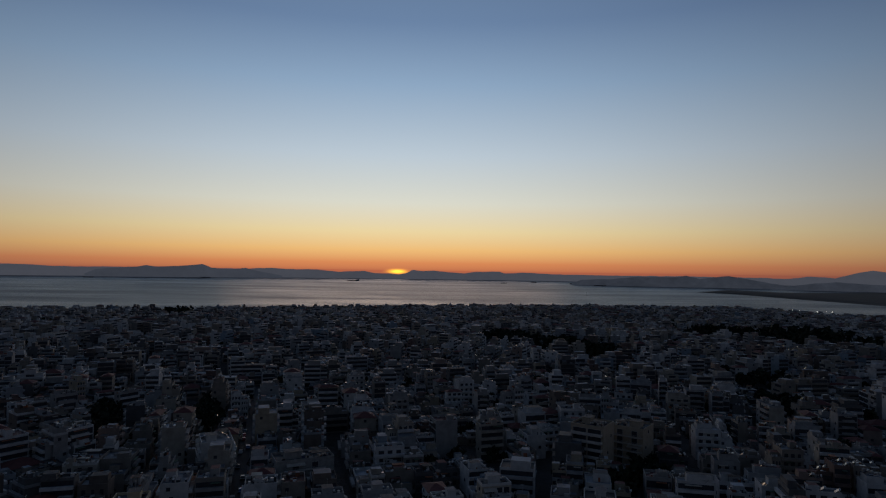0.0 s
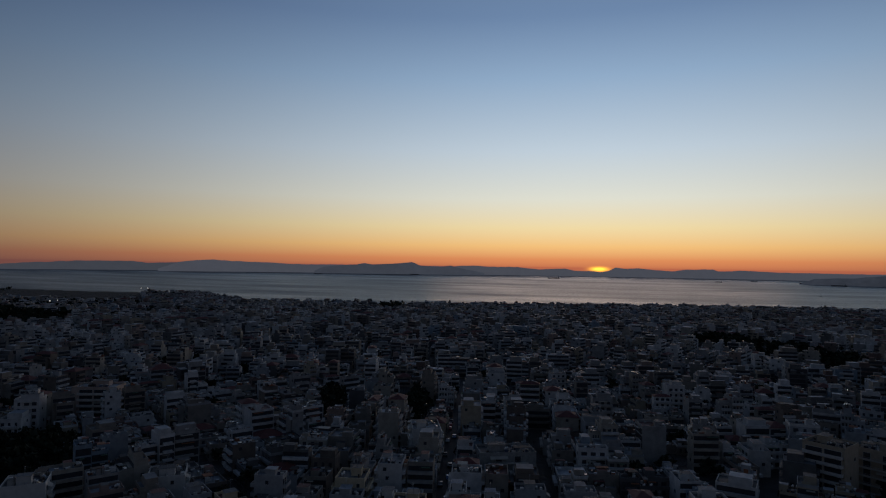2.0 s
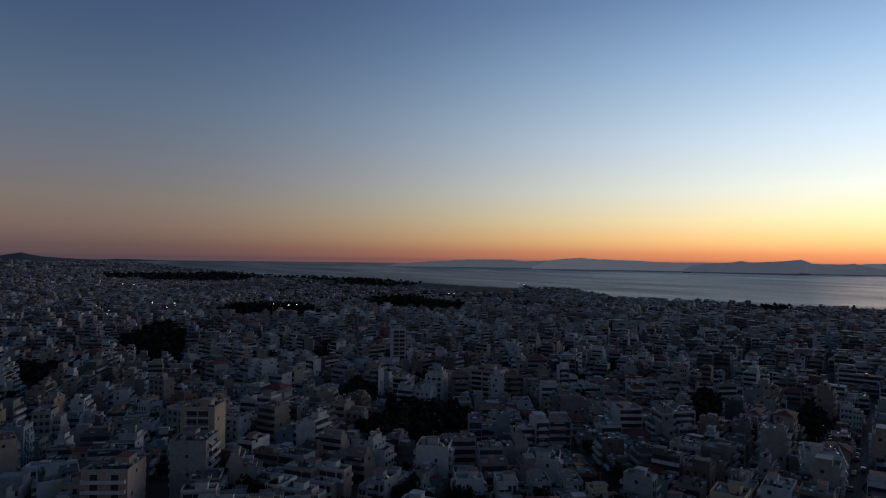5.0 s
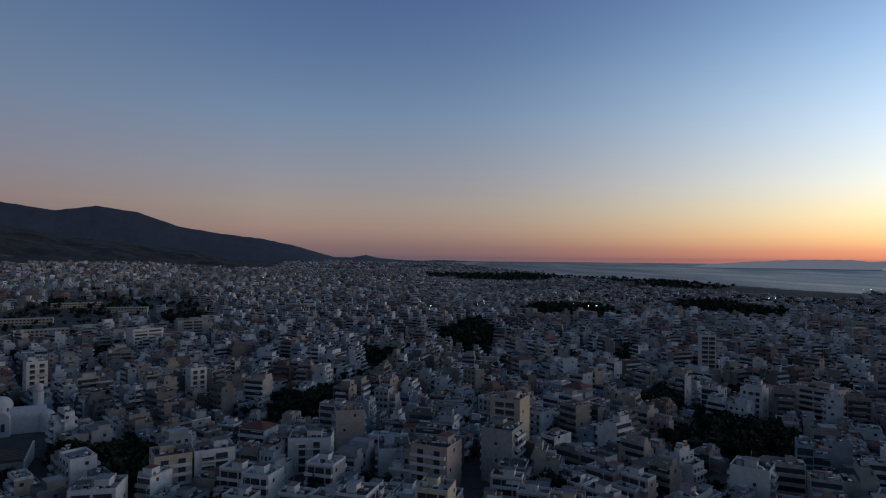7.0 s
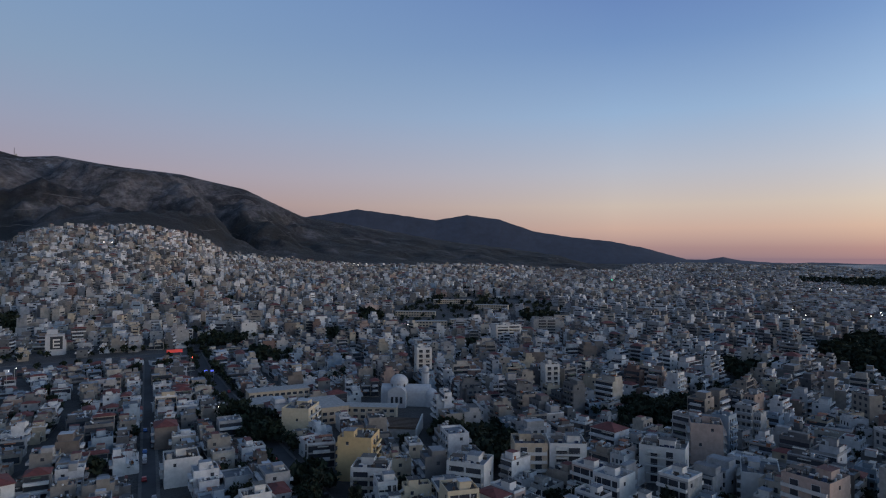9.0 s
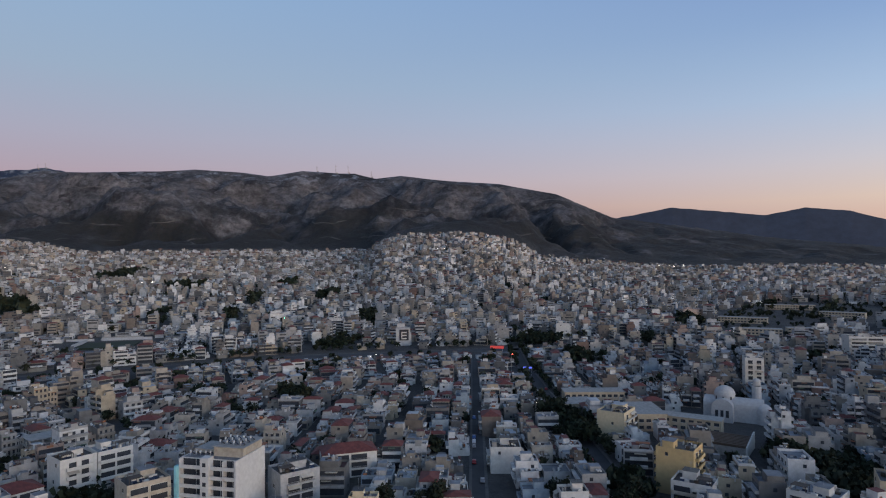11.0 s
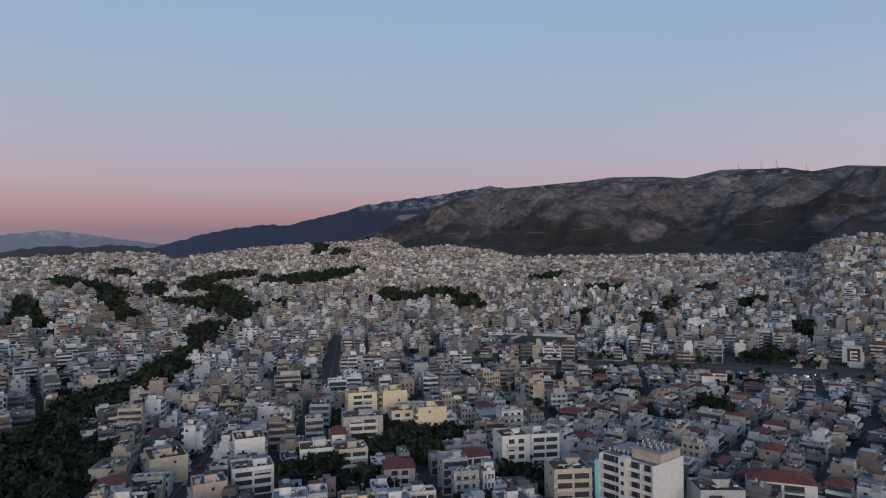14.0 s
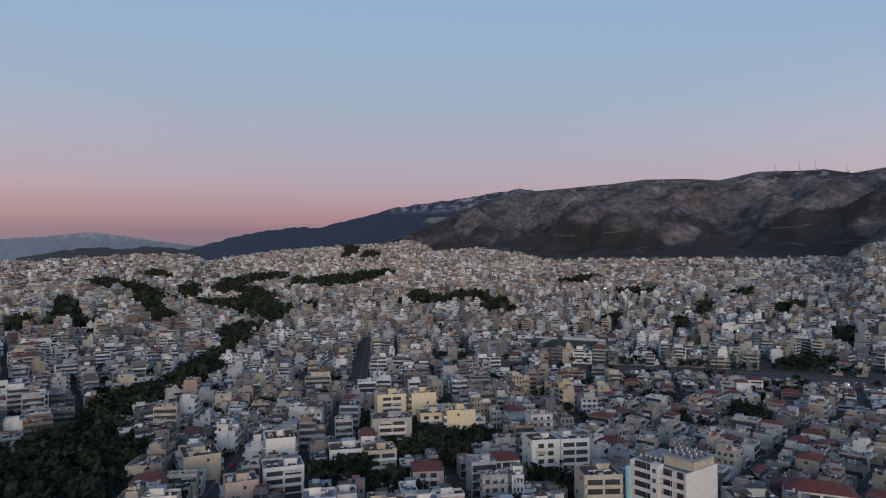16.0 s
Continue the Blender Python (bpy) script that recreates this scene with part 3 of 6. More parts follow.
def roofscape(rows, heaters, block, rng, level, upper):
    """What stands on a flat roof: rim, stair hut, set-back floor, pergola, water heaters, boxes."""
    x, y, w, d, h = block
    if level == 0:
        m = rng.choice((WALL, WALL, TRIM))
        rim = rng.choice((.5, .9, 1.0))
        for sx, sy, ww, dd in ((0, -d / 2 + .1, w, .2), (0, d / 2 - .1, w, .2), (-w / 2 + .1, 0, .2, d - .4), (w / 2 - .1, 0, .2, d - .4)):
            rows.append(box(x + sx, y + sy, h, h + rim, ww, dd, m))
    if upper and level < 3 and rng.random() < .4:
        sx, sy = rng.choice((-.1, .1)) * w, rng.choice((-.12, .12)) * d
        rows.append(box(x + sx, y + sy, h, h + 2.8, w * rng.uniform(.55, .78), d * rng.uniform(.5, .7), WALL, ROOF))
        h += 2.8 if level == 0 and rng.random() < .3 else 0
        x, y, w, d = x + sx, y + sy, w * .55, d * .5
    if rng.random() < (.8, .65, .45, .4)[level] and w * d > 25:
        rows.append(box(x + rng.uniform(-.28, .28) * w, y + rng.uniform(-.28, .28) * d, h, h + rng.choice((2.0, 2.3, 2.6)), rng.uniform(2.2, 4.2), rng.uniform(2.2, 4.2), rng.choice((WALL, WALL, TRIM)), rng.choice((ROOF, ROOF, TILE))))
    if level > 1:
        return
    if rng.random() < .4:
        px, py, pw, pd = x + rng.uniform(-.22, .22) * w, y + rng.uniform(-.22, .22) * d, w * rng.uniform(.3, .5), d * rng.uniform(.25, .45)
        rows.append(box(px, py, h + 2.2, h + 2.34, pw, pd, rng.choice((TIMBER, TIMBER, CANVAS, RUST, TILE, TRIM))))
        if level == 0:
            rows += [box(px + sx * (pw / 2 - .1), py + sy * (pd / 2 - .1), h, h + 2.2, .14, .14, TIMBER) for sx in (-1, 1) for sy in (-1, 1)]
        else:
            rows.append(box(px, py + pd / 2 - .1, h, h + 2.2, pw, .2, TRIM))
    for _ in range(rng.choice((1, 2, 2, 3)) if level == 0 else rng.choice((0, 1, 2))):
        heaters.append((x + rng.uniform(-.42, .42) * w, y + rng.uniform(-.42, .42) * d, h))
    for _ in range(rng.choice((4, 6, 8)) if level == 0 else 2):
        rows.append(box(x + rng.uniform(-.44, .44) * w, y + rng.uniform(-.44, .44) * d, h, h + rng.uniform(.3, 1.5), rng.uniform(.4, 2.2), rng.uniform(.3, 1.4), rng.choice((TRIM, TRIM, WALL, PANE, RUST, TANK)), rng.choice((TRIM, PANE, ROOF))))


def apartment_rows(w, d, floors, rng, level, tiled=False):
    """A house too far off to take apart: its boxes, its dark flats for windows and painted balcony shade (x, y, z0, z1,
    half width, faces +-y or +-x), its heaters and its blocks.
    """
    rows, panes_and_shade, heaters = [], [], []
    blocks = volumes(w, d, floors, rng) if level < 3 else [(0, 0, w, d, floors * FLOOR + rng.uniform(-.6, 1.4))]
    full = rng.choice((.98, .98, .98, .6))
    shaded_bays, slabs = rng.random() < .7, rng.random() < .86
    for n, (bx, by, bw, bd, bh) in enumerate(blocks):
        rows.append(box(bx, by, -6, bh, bw, bd, WALL, ROOF))
        if not (tiled and n == 0):
            roofscape(rows, heaters, blocks[n], rng, level, floors > 2 and n == 0)
        for s in (-1, 1):
            hidden = max([o[4] for o in blocks if (o[1] - by) * s > .25 * d] or [0])
            y = by + s * bd / 2
            for f in range(int((bh - .3) // FLOOR)):
                z = f * FLOOR + .4
                if z + 1.5 < hidden:
                    continue
                if f and level < 2 and slabs:
                    rows.append(box(bx, y + s * .6, z - .1, z + .95, bw * full, 1.2, TRIM))
                if level < 2 and shaded_bays:
                    # one dark sheet across the front paints the shade of the balcony recess
                    panes_and_shade.append((bx, y + s * .05, z + .2, z + 2.6, bw * .47, 2 * s))
                elif level == 0:
                    for q in (-.3, 0, .3):
                        panes_and_shade.append((bx + q * bw, y + s * .05, z + .7, z + 2.3, bw * rng.uniform(.05, .10), 2 * s))
                elif rng.random() < (0, .97, .9, .6)[level]:
                    # broad dark band: windows and the balcony's shadow painted as one
                    half = bw * rng.uniform(.18, .48)
                    panes_and_shade.append((bx + rng.uniform(-1, 1) * (bw * .49 - half), y + s * .05, z + .9, z + rng.uniform(2.0, 2.5), half, 2 * s))
                if level == 0 and rng.random() < .35:
                    rows.append(box(bx + rng.uniform(-.25, .25) * bw, y + s * .55, z + 2.25, z + 2.42, bw * rng.uniform(.25, .45), 1.1, rng.choice((CANVAS, CANVAS, GREEN, RUST))))
                if level < 2 and n == 0 and rng.random() < .5:
                    panes_and_shade.append((bx + s * (bw / 2 + .05), by + rng.uniform(-.3, .3) * bd, z + 1.0, z + 2.2, .6, s))
    return rows, panes_and_shade, heaters, blocks


# water heaters all turn the same way, to the noonday sun
NOON = Vector((*bearing(64.0), 0))
ALONG = Vector((-NOON.y, NOON.x, 0))


def town_mesh(name, houses, mats, rng):
    """Houses (x, y, z, turn, w, d, floors, tiled, level) as one mesh; tiled 2: a flat roof, mostly in the paler tones.
    """
    rows, flats, flat_mats, tones, roof_tones = [], [], [], [], []
    for x, y, z, face, w, d, floors, tiled, level in houses:
        own_tone, trim_tone = rng.random(), rng.choice((.6, .05, .16, .8))
        c, s = math.cos(face), math.sin(face)
        pale_roof, tiled = tiled == 2, tiled is True
        own, panes_and_shade, heaters, blocks = apartment_rows(w, d, floors, rng, level, tiled)
        if tiled:
            bx, by, bw, bd, zt = blocks[0]
            ex, ey = bw / 2 + .4, bd / 2 + .4
            rise = min(ex, ey) * .42
            if ex >= ey:
                run = max(ex - ey, .2)
                tip = [(-run, 0), (run, 0)]
                faces = ((0, 1, 5, 4), (1, 2, 5, 5), (2, 3, 4, 5), (3, 0, 4, 4))
            else:
                run = ey - ex
                tip = [(0, -run), (0, run)]
                faces = ((0, 1, 4, 4), (1, 2, 5, 4), (2, 3, 5, 5), (3, 0, 4, 5))
            pts = [(-ex, -ey, zt), (ex, -ey, zt), (ex, ey, zt), (-ex, ey, zt)] + [(u, v, zt + rise) for u, v in tip]
            pts = [(x + (u + bx) * c - (v + by) * s, y + (u + bx) * s + (v + by) * c, z + k) for u, v, k in pts]
            for f in faces:
                q = [pts[k] for k in f]
                if f[2] == f[3]:
                    q[3] = tuple((q[2][k] * .98 + q[0][k] * .02) for k in range(3))
                flats.append(q)
                flat_mats.append(TILE)
        same = rng.random() < .5
        for q in own:
            tones.append(own_tone if q[7] != TRIM or same else trim_tone)
            roof_tones.append(rng.choice((.2, .5, .55, .85, .82, .96, .97, .9, .05, .25)) if pale_roof else rng.random())
            rows.append((x + q[0] * c - q[1] * s, y + q[0] * s + q[1] * c, z + q[2], z + q[3], q[4], q[5], face, q[7], q[8]))
        for hx, hy, hz in heaters:
            o = Vector((x + hx * c - hy * s, y + hx * s + hy * c, z + hz))
            lo, hi = o + NOON * .7 + Vector((0, 0, .2)), o - NOON * .45 + Vector((0, 0, 1.15))
            flats.append([tuple(k) for k in (lo - ALONG * 1.0, lo + ALONG * 1.0, hi + ALONG * 1.0, hi - ALONG * 1.0)][::-1])
            flat_mats.append(COLLECTOR)
            if level == 0:
                tones.append(.6)
                roof_tones.append(.5)
                rows.append((hi.x - NOON.x * .3, hi.y - NOON.y * .3, hi.z - .2, hi.z + .3, .7, .25, math.atan2(ALONG.y, ALONG.x), TANK, TANK))
        for px, py, z0, z1, half, way in panes_and_shade:
            ax, ay = (half, 0) if abs(way) == 2 else (0, half)
            if way in (2, -1):
                ax, ay = -ax, -ay
            e = [(px - ax, py - ay), (px + ax, py + ay)]
            e = [(x + u * c - v * s, y + u * s + v * c) for u, v in e]
            flats.append(((*e[0], z + z0), (*e[1], z + z0), (*e[1], z + z1), (*e[0], z + z1)))
            flat_mats.append(PANE)
    me = boxes_mesh(name, rows, mats)
    nv, nf = len(me.vertices), len(me.polygons)
    v = np.empty(nv * 3, np.float32)
    me.vertices.foreach_get("co", v)
    lv = np.empty(nf * 4, np.int32)
    me.loops.foreach_get("vertex_index", lv)
    mi = np.empty(nf, np.int32)
    me.polygons.foreach_get("material_index", mi)
    bpy.data.meshes.remove(me)
    pv = np.array(flats, np.float32).reshape(-1, 3)
    pq = np.arange(len(pv), dtype=np.int32).reshape(-1, 4) + nv
    made = quads_mesh(name, np.concatenate([v.reshape(-1, 3), pv]), np.concatenate([lv.reshape(-1, 4), pq]), mats, np.concatenate([mi, np.array(flat_mats, np.int32)]))
    tone = np.concatenate([np.repeat(np.array(tones), 8), np.zeros(len(pv))]).astype(np.float32)
    made.attributes.new("tone", "FLOAT", "POINT").data.foreach_set("value", tone)
    made.attributes.new("roof_tone", "FLOAT", "POINT").data.foreach_set("value", np.concatenate([np.repeat(np.array(roof_tones), 8), np.zeros(len(pv))]).astype(np.float32))
    return made


def near_house(w, d, floors, seed, paint, tiled=False):
    """A house of the front rows: blocks of unlike height, rims, hut, balconies with wide dark glazing that also paints
    their shade, heaters.
    """
    rng = random.Random(seed)
    top = new("apartment_building")
    blocks = volumes(w, d, floors, rng)
    trim = rng.choice((paint, M_WHITE, M_OLD_WHITE))
    for n, (bx, by, bw, bd, bh) in enumerate(blocks):
        part("wall", boxes_mesh("wall", [box(bx, by, -6, bh, bw, bd, 0, 1)], [paint, M_ROOF]), top)
        if tiled and n == 0:
            o = part("roof", prism_mesh("roof", bw, bd, bh, min(bw, bd) * .22, M_TILE), top, "red clay tiled roof")
            o.location = (bx, by, 0)
        else:
            rim = [box(bx, by - bd / 2 + .1, bh, bh + .85, bw, .2), box(bx, by + bd / 2 - .1, bh, bh + .85, bw, .2), box(bx - bw / 2 + .1, by, bh, bh + .85, .2, bd - .4), box(bx + bw / 2 - .1, by, bh, bh + .85, .2, bd - .4)]
            part("parapet", boxes_mesh("parapet", rim, [trim]), top)
            for _ in range(2 if n == 0 else 1):
                o = part("solar_heater", cached("heater", heater_mesh), top, "white tank and dark collector of a solar water heater")
                o.location, o.rotation_euler = (bx + rng.uniform(-.36, .36) * bw, by + rng.uniform(-.36, .36) * bd, bh), (0, 0, rng.choice((0, 1.57, 3.14, 4.71)) + .4)
            junk = [box(bx + rng.uniform(-.42, .42) * bw, by + rng.uniform(-.42, .42) * bd, bh, bh + rng.uniform(.3, 1.4), rng.uniform(.4, 1.8), rng.uniform(.3, 1.2), rng.choice((0, 1, 2))) for _ in range(5)]
            part("roof_clutter", boxes_mesh("roof_clutter", junk, [M_CONCRETE, M_WHITE, M_PERGOLA]), top, "boxes, tanks and planters on the roof")["kind"] = "stuff"
        for s in (-1, 1):
            hidden = max([o[4] for o in blocks if (o[1] - by) * s > .25 * d] or [0])
            for f in range(int((bh - .3) // FLOOR)):
                z = f * FLOOR + .4
                if z + 1.5 < hidden:
                    continue
                dw = round(bw * .84, 1)
                # nearly full-width dark pane: door glass plus painted shade behind the balcony
                me = cached(("wide_door_and_shade", dw), lambda: boxes_mesh("balcony_door", [box(0, 0, 0, 2.3, dw, .1, 0), box(-dw * .18, -.04, -.05, 2.35, .16, .12, 1), box(dw * .25, -.04, -.05, 2.35, .5, .12, 1)], [M_GLASS_SHADE, M_WHITE]))
                o = part("balcony_door", me, top)
                o.location, o.rotation_euler = (bx, by + s * (bd / 2 + .02), z + .15), (0, 0, 0 if s < 0 else math.pi)
                if f:
                    wide = round(bw * .98, 1)
                    slab = [box(0, 0, -.2, 0, wide, 1.3), box(0, -.6, 0, .95, wide, .1), box(-wide / 2 + .05, .05, 0, .95, .1, 1.2), box(wide / 2 - .05, .05, 0, .95, .1, 1.2)]
                    o = part("balcony", cached(("front_balcony", wide, trim.name), lambda: boxes_mesh("balcony", slab, [trim])), top)
                    o.location, o.rotation_euler = (bx, by + s * (bd / 2 + .65), z), (0, 0, 0 if s < 0 else math.pi)
                    if rng.random() < .22:
                        o = part("awning", cached(("awning", wide), lambda: awning_mesh(wide * .45)), top, "canvas awning let down over a balcony")
                        o.location, o.rotation_euler = (bx + rng.choice((-.24, .24)) * wide, by + s * (bd / 2 + .03), z + 2.5), (0, 0, 0 if s < 0 else math.pi)
    bx, by, bw, bd, bh = blocks[0]
    if not tiled:
        hx, hy, hw = bx + rng.uniform(-.2, .2) * bw, by + rng.uniform(-.2, .2) * bd, rng.uniform(2.6, 4.2)
        part("stair_hut", boxes_mesh("stair_hut", [box(hx, hy, bh, bh + 2.5, hw, 3.2, 0, 1), box(hx, hy, bh + 2.5, bh + 2.65, hw + .5, 3.7, 0, 1)], [trim, M_ROOF]), top)
        mast = rng.uniform(2, 3.5)
        part("antenna", boxes_mesh("antenna", [box(hx, hy, bh + 2.6, bh + 2.6 + mast, .07, .07), box(hx, hy, bh + 2.3 + mast, bh + 2.36 + mast, 1.4, .06), box(hx, hy, bh + 1.9 + mast, bh + 1.96 + mast, 1.0, .06)], [M_METAL]), top)
    for s in (-1, 1):
        me = cached("side_window", lambda: boxes_mesh("window", [box(0, 0, 0, 1.2, 1.0, .1, 0), box(0, -.04, -.1, 0, 1.3, .15, 1)], [M_GLASS_SHADE, M_WHITE]))
        o = part("window", me, top)
        o.location, o.rotation_euler = (bx + s * (bw / 2 + .02), by + rng.uniform(-.3, .3) * bd, bh - 2.2), (0, 0, s * math.pi / 2)
    return top


def detailed_apartment(w, d, floors, seed, paint=None, tiled=False, shaded_bays=None):
    """Greek apartment house: body, parapet, stair hut, balconies, glazed doors, some widened to paint the recess's
    shade, awnings, heaters.
    """
    rng = random.Random(seed)
    paint = paint or M_FACADE
    h = floors * FLOOR + .4
    top = new("apartment_building")
    rows = [box(0, 0, -6, h, w, d, 0, 1)]
    part("wall", boxes_mesh("wall", rows, [paint, M_ROOF]), top)
    if tiled:
        part("roof", prism_mesh("roof", w, d, h, min(w, d) * .22, M_TILE), top, "red clay tiled roof")
    else:
        rim = [box(0, -d / 2 + .1, h, h + .85, w, .2), box(0, d / 2 - .1, h, h + .85, w, .2), box(-w / 2 + .1, 0, h, h + .85, .2, d - .4), box(w / 2 - .1, 0, h, h + .85, .2, d - .4)]
        part("parapet", boxes_mesh("parapet", rim, [paint]), top)
        hw, hd, hx, hy = w * rng.uniform(.25, .4), d * rng.uniform(.28, .42), rng.uniform(-.2, .2) * w, rng.uniform(-.1, .2) * d
        part("stair_hut", boxes_mesh("stair_hut", [box(hx, hy, h, h + 2.6, hw, hd, 0, 1), box(hx, hy, h + 2.6, h + 2.75, hw + .5, hd + .5, 0, 1)], [paint, M_ROOF]), top)
        for k in range(rng.choice((2, 3, 4))):
            o = part("solar_heater", cached("heater", heater_mesh), top, "white tank and dark collector of a solar water heater")
            o.location, o.rotation_euler = (rng.uniform(-.38, .38) * w, -d * rng.uniform(.22, .38), h), (0, 0, rng.uniform(-.3, .3))
        for k in range(2):
            o = part("roof_shed", cached(("shed", k), lambda: boxes_mesh("roof_shed", [box(0, 0, 0, 2.1 - k * .9, 2.2 - k, 1.6, 0, 1), box(1.6, .5, 0, 1.0, .9, .9, 0, 1)], [M_CONCRETE, M_ROOF])), top)
            o.location = (rng.uniform(-.3, .3) * w, d * rng.uniform(.25, .36), h)
        junk = [box(rng.uniform(-.44, .44) * w, rng.uniform(-.44, .44) * d, h, h + rng.uniform(.3, 1.4), rng.uniform(.4, 2.0), rng.uniform(.3, 1.3), rng.choice((0, 1, 2))) for _ in range(9)]
        part("roof_clutter", boxes_mesh("roof_clutter", junk, [M_CONCRETE, M_WHITE, M_PERGOLA]), top, "boxes, tanks and planters on the roof")["kind"] = "stuff"
        if w > 11:
            px, py = -math.copysign(w * .27, hx), -d * .28
            rack = [box(px, py, h + 2.2, h + 2.32, w * .32, d * .3)] + [box(px + sx * w * .15, py + sy * d * .14, h, h + 2.2, .14, .14) for sx in (-1, 1) for sy in (-1, 1)]
            part("pergola", boxes_mesh("pergola", rack, [M_PERGOLA]), top, "dark roof terrace pergola")
        mast = rng.uniform(2, 4)
        part("antenna", boxes_mesh("antenna", [box(hx, hy, h + 2.7, h + 2.7 + mast, .07, .07), box(hx, hy, h + 2.3 + mast, h + 2.36 + mast, 1.4, .06), box(hx, hy, h + 1.9 + mast, h + 1.96 + mast, 1.0, .06)], [M_METAL]), top)
    wide = w * rng.choice((.94, .94, .7))
    solid = rng.random() < .6
    shaded_bays = rng.random() < .55 if shaded_bays is None else shaded_bays
    for f in range(floors):
        z = f * FLOOR + .4
        for s in (-1, 1):
            # the wide dark kind paints the recess's shade, the narrow one is a door
            door_w = wide * .42 if shaded_bays else 2.4
            me = cached(("balcony_door", round(door_w, 1)), lambda: boxes_mesh("balcony_door", [box(0, 0, 0, 2.2, door_w, .1, 0), box(-door_w / 2 - .05, -.03, -.05, 2.3, .1, .1, 1), box(door_w / 2 + .05, -.03, -.05, 2.3, .1, .1, 1), box(0, -.03, 2.2, 2.3, door_w + .2, .1, 1)], [M_GLASS_SHADE, M_WHITE]))
            for side in ((-.24, .24) if s < 0 or shaded_bays else (0.0,)):
                o = part("balcony_door", me, top)
                o.location, o.rotation_euler = (side * wide, s * (d / 2 + .02), z + .15), (0, 0, 0 if s < 0 else math.pi)
            if f:
                key = ("balcony", round(wide, 1), solid)
                if solid:
                    brows = [box(0, 0, -.2, 0, wide, 1.3), box(0, -.6, 0, .95, wide, .1), box(-wide / 2 + .05, .05, 0, .95, .1, 1.2), box(wide / 2 - .05, .05, 0, .95, .1, 1.2)]
                else:
                    brows = [box(0, 0, -.2, 0, wide, 1.3), box(0, -.6, .85, .95, wide, .08, 1), box(0, -.6, .45, .52, wide, .05, 1), box(0, -.6, 0, .3, wide, .1)]
                    brows += [box(-wide / 2 + wide * q / 8, -.6, 0, .9, .06, .06, 1) for q in range(9)]
                o = part("balcony", cached(key, lambda: boxes_mesh("balcony", brows, [M_WHITE if rng.random() < .5 else paint, M_METAL])), top)
                o.location, o.rotation_euler = (0, s * (d / 2 + .65), z), (0, 0, 0 if s < 0 else math.pi)
                if rng.random() < .3:
                    me = cached(("awning", round(wide, 1)), lambda: awning_mesh(wide * .45))
                    o = part("awning", me, top)
                    o.location, o.rotation_euler = (rng.choice((-.24, .24)) * wide, s * (d / 2 + .03), z + 2.5), (0, 0, 0 if s < 0 else math.pi)
        if f % 2 == 0:
            for s in (-1, 1):
                me = cached("side_window", lambda: boxes_mesh("window", [box(0, 0, 0, 1.2, 1.0, .1, 0), box(0, -.04, -.1, 0, 1.3, .15, 1)], [M_GLASS_SHADE, M_WHITE]))
                o = part("window", me, top)
                o.location, o.rotation_euler = (s * (w / 2 + .02), rng.uniform(-.3, .3) * d, z + 1.0), (0, 0, s * math.pi / 2)
    return top


def awning_mesh(w):
    v = [(-w / 2, 0, 0), (w / 2, 0, 0), (w / 2, -1.35, -.8), (-w / 2, -1.35, -.8), (-w / 2, 0, -.05), (w / 2, 0, -.05), (w / 2, -1.35, -.85), (-w / 2, -1.35, -.85)]
    return quads_mesh("awning", v, [(3, 2, 1, 0), (4, 5, 6, 7), (2, 3, 7, 6), (0, 1, 5, 4), (1, 2, 6, 5), (3, 0, 4, 7)], [M_AWNING])


# ---- trees ----
def leaf_cloud(rng, n, rx, rz, size, cz):
    """Many small leaf clumps on an uneven crown of a few lobes."""
    lobes = [(rng.uniform(-.55, .55) * rx, rng.uniform(-.55, .55) * rx, cz + rng.uniform(-.4, .5) * rz, rng.uniform(.4, .75)) for _ in range(6)]
    v, q = [], []
    for k in range(n):
        lx, ly, lz, s = lobes[k % 6]
        d = Vector((rng.gauss(0, 1), rng.gauss(0, 1), rng.gauss(0, 1))).normalized() * (rng.random() ** .35)
        p = Vector((lx + d.x * rx * s, ly + d.y * rx * s, lz + d.z * rz * s))
        e = Euler((rng.uniform(-1.2, 1.2), rng.uniform(-1.2, 1.2), rng.uniform(0, 6.3))).to_matrix()
        a, b = size * rng.uniform(.6, 1.3), size * rng.uniform(.4, .9)
        for c in ((-a, -b * .6, 0), (a, -b, .1 * a), (a * .8, b, 0), (-a * .9, b * .7, -.1 * a)):
            v.append(p + e @ Vector(c))
        q.append(range(4 * k, 4 * k + 4))
    return v, [tuple(i) for i in q]


def trunk_mesh(rng, h, r):
    bm = bmesh.new()
    def limb(a, b, ra, rb):
        d = (b - a)
        m = Matrix.Translation((a + b) / 2) @ d.to_track_quat("Z", "Y").to_matrix().to_4x4()
        bmesh.ops.create_cone(bm, cap_ends=True, segments=6, radius1=ra, radius2=rb, depth=d.length, matrix=m)
    fork = Vector((rng.uniform(-.2, .2), rng.uniform(-.2, .2), h * .5))
    limb(Vector((0, 0, -1)), fork, r, r * .7)
    for k in range(4):
        a = k * 1.57 + rng.uniform(-.5, .5)
        limb(fork, Vector((math.cos(a) * h * .25, math.sin(a) * h * .25, h * rng.uniform(.75, .95))), r * .55, r * .15)
    me = bpy.data.meshes.new("trunk")
    bm.to_mesh(me)
    bm.free()
    me.materials.append(M_TRUNK)
    return me


def make_tree(seed, h, spread, leaf, slim=False):
    rng = random.Random(seed)
    top = new("tree")
    part("trunk", trunk_mesh(rng, h, .22), top)
    v, q = leaf_cloud(rng, 420, spread, h * (.45 if slim else .32), .55, h * .62)
    part("crown", quads_mesh("crown", v, q, [leaf]), top)
    return top

# ---- the town's plan ----
rnd = random.Random(11)
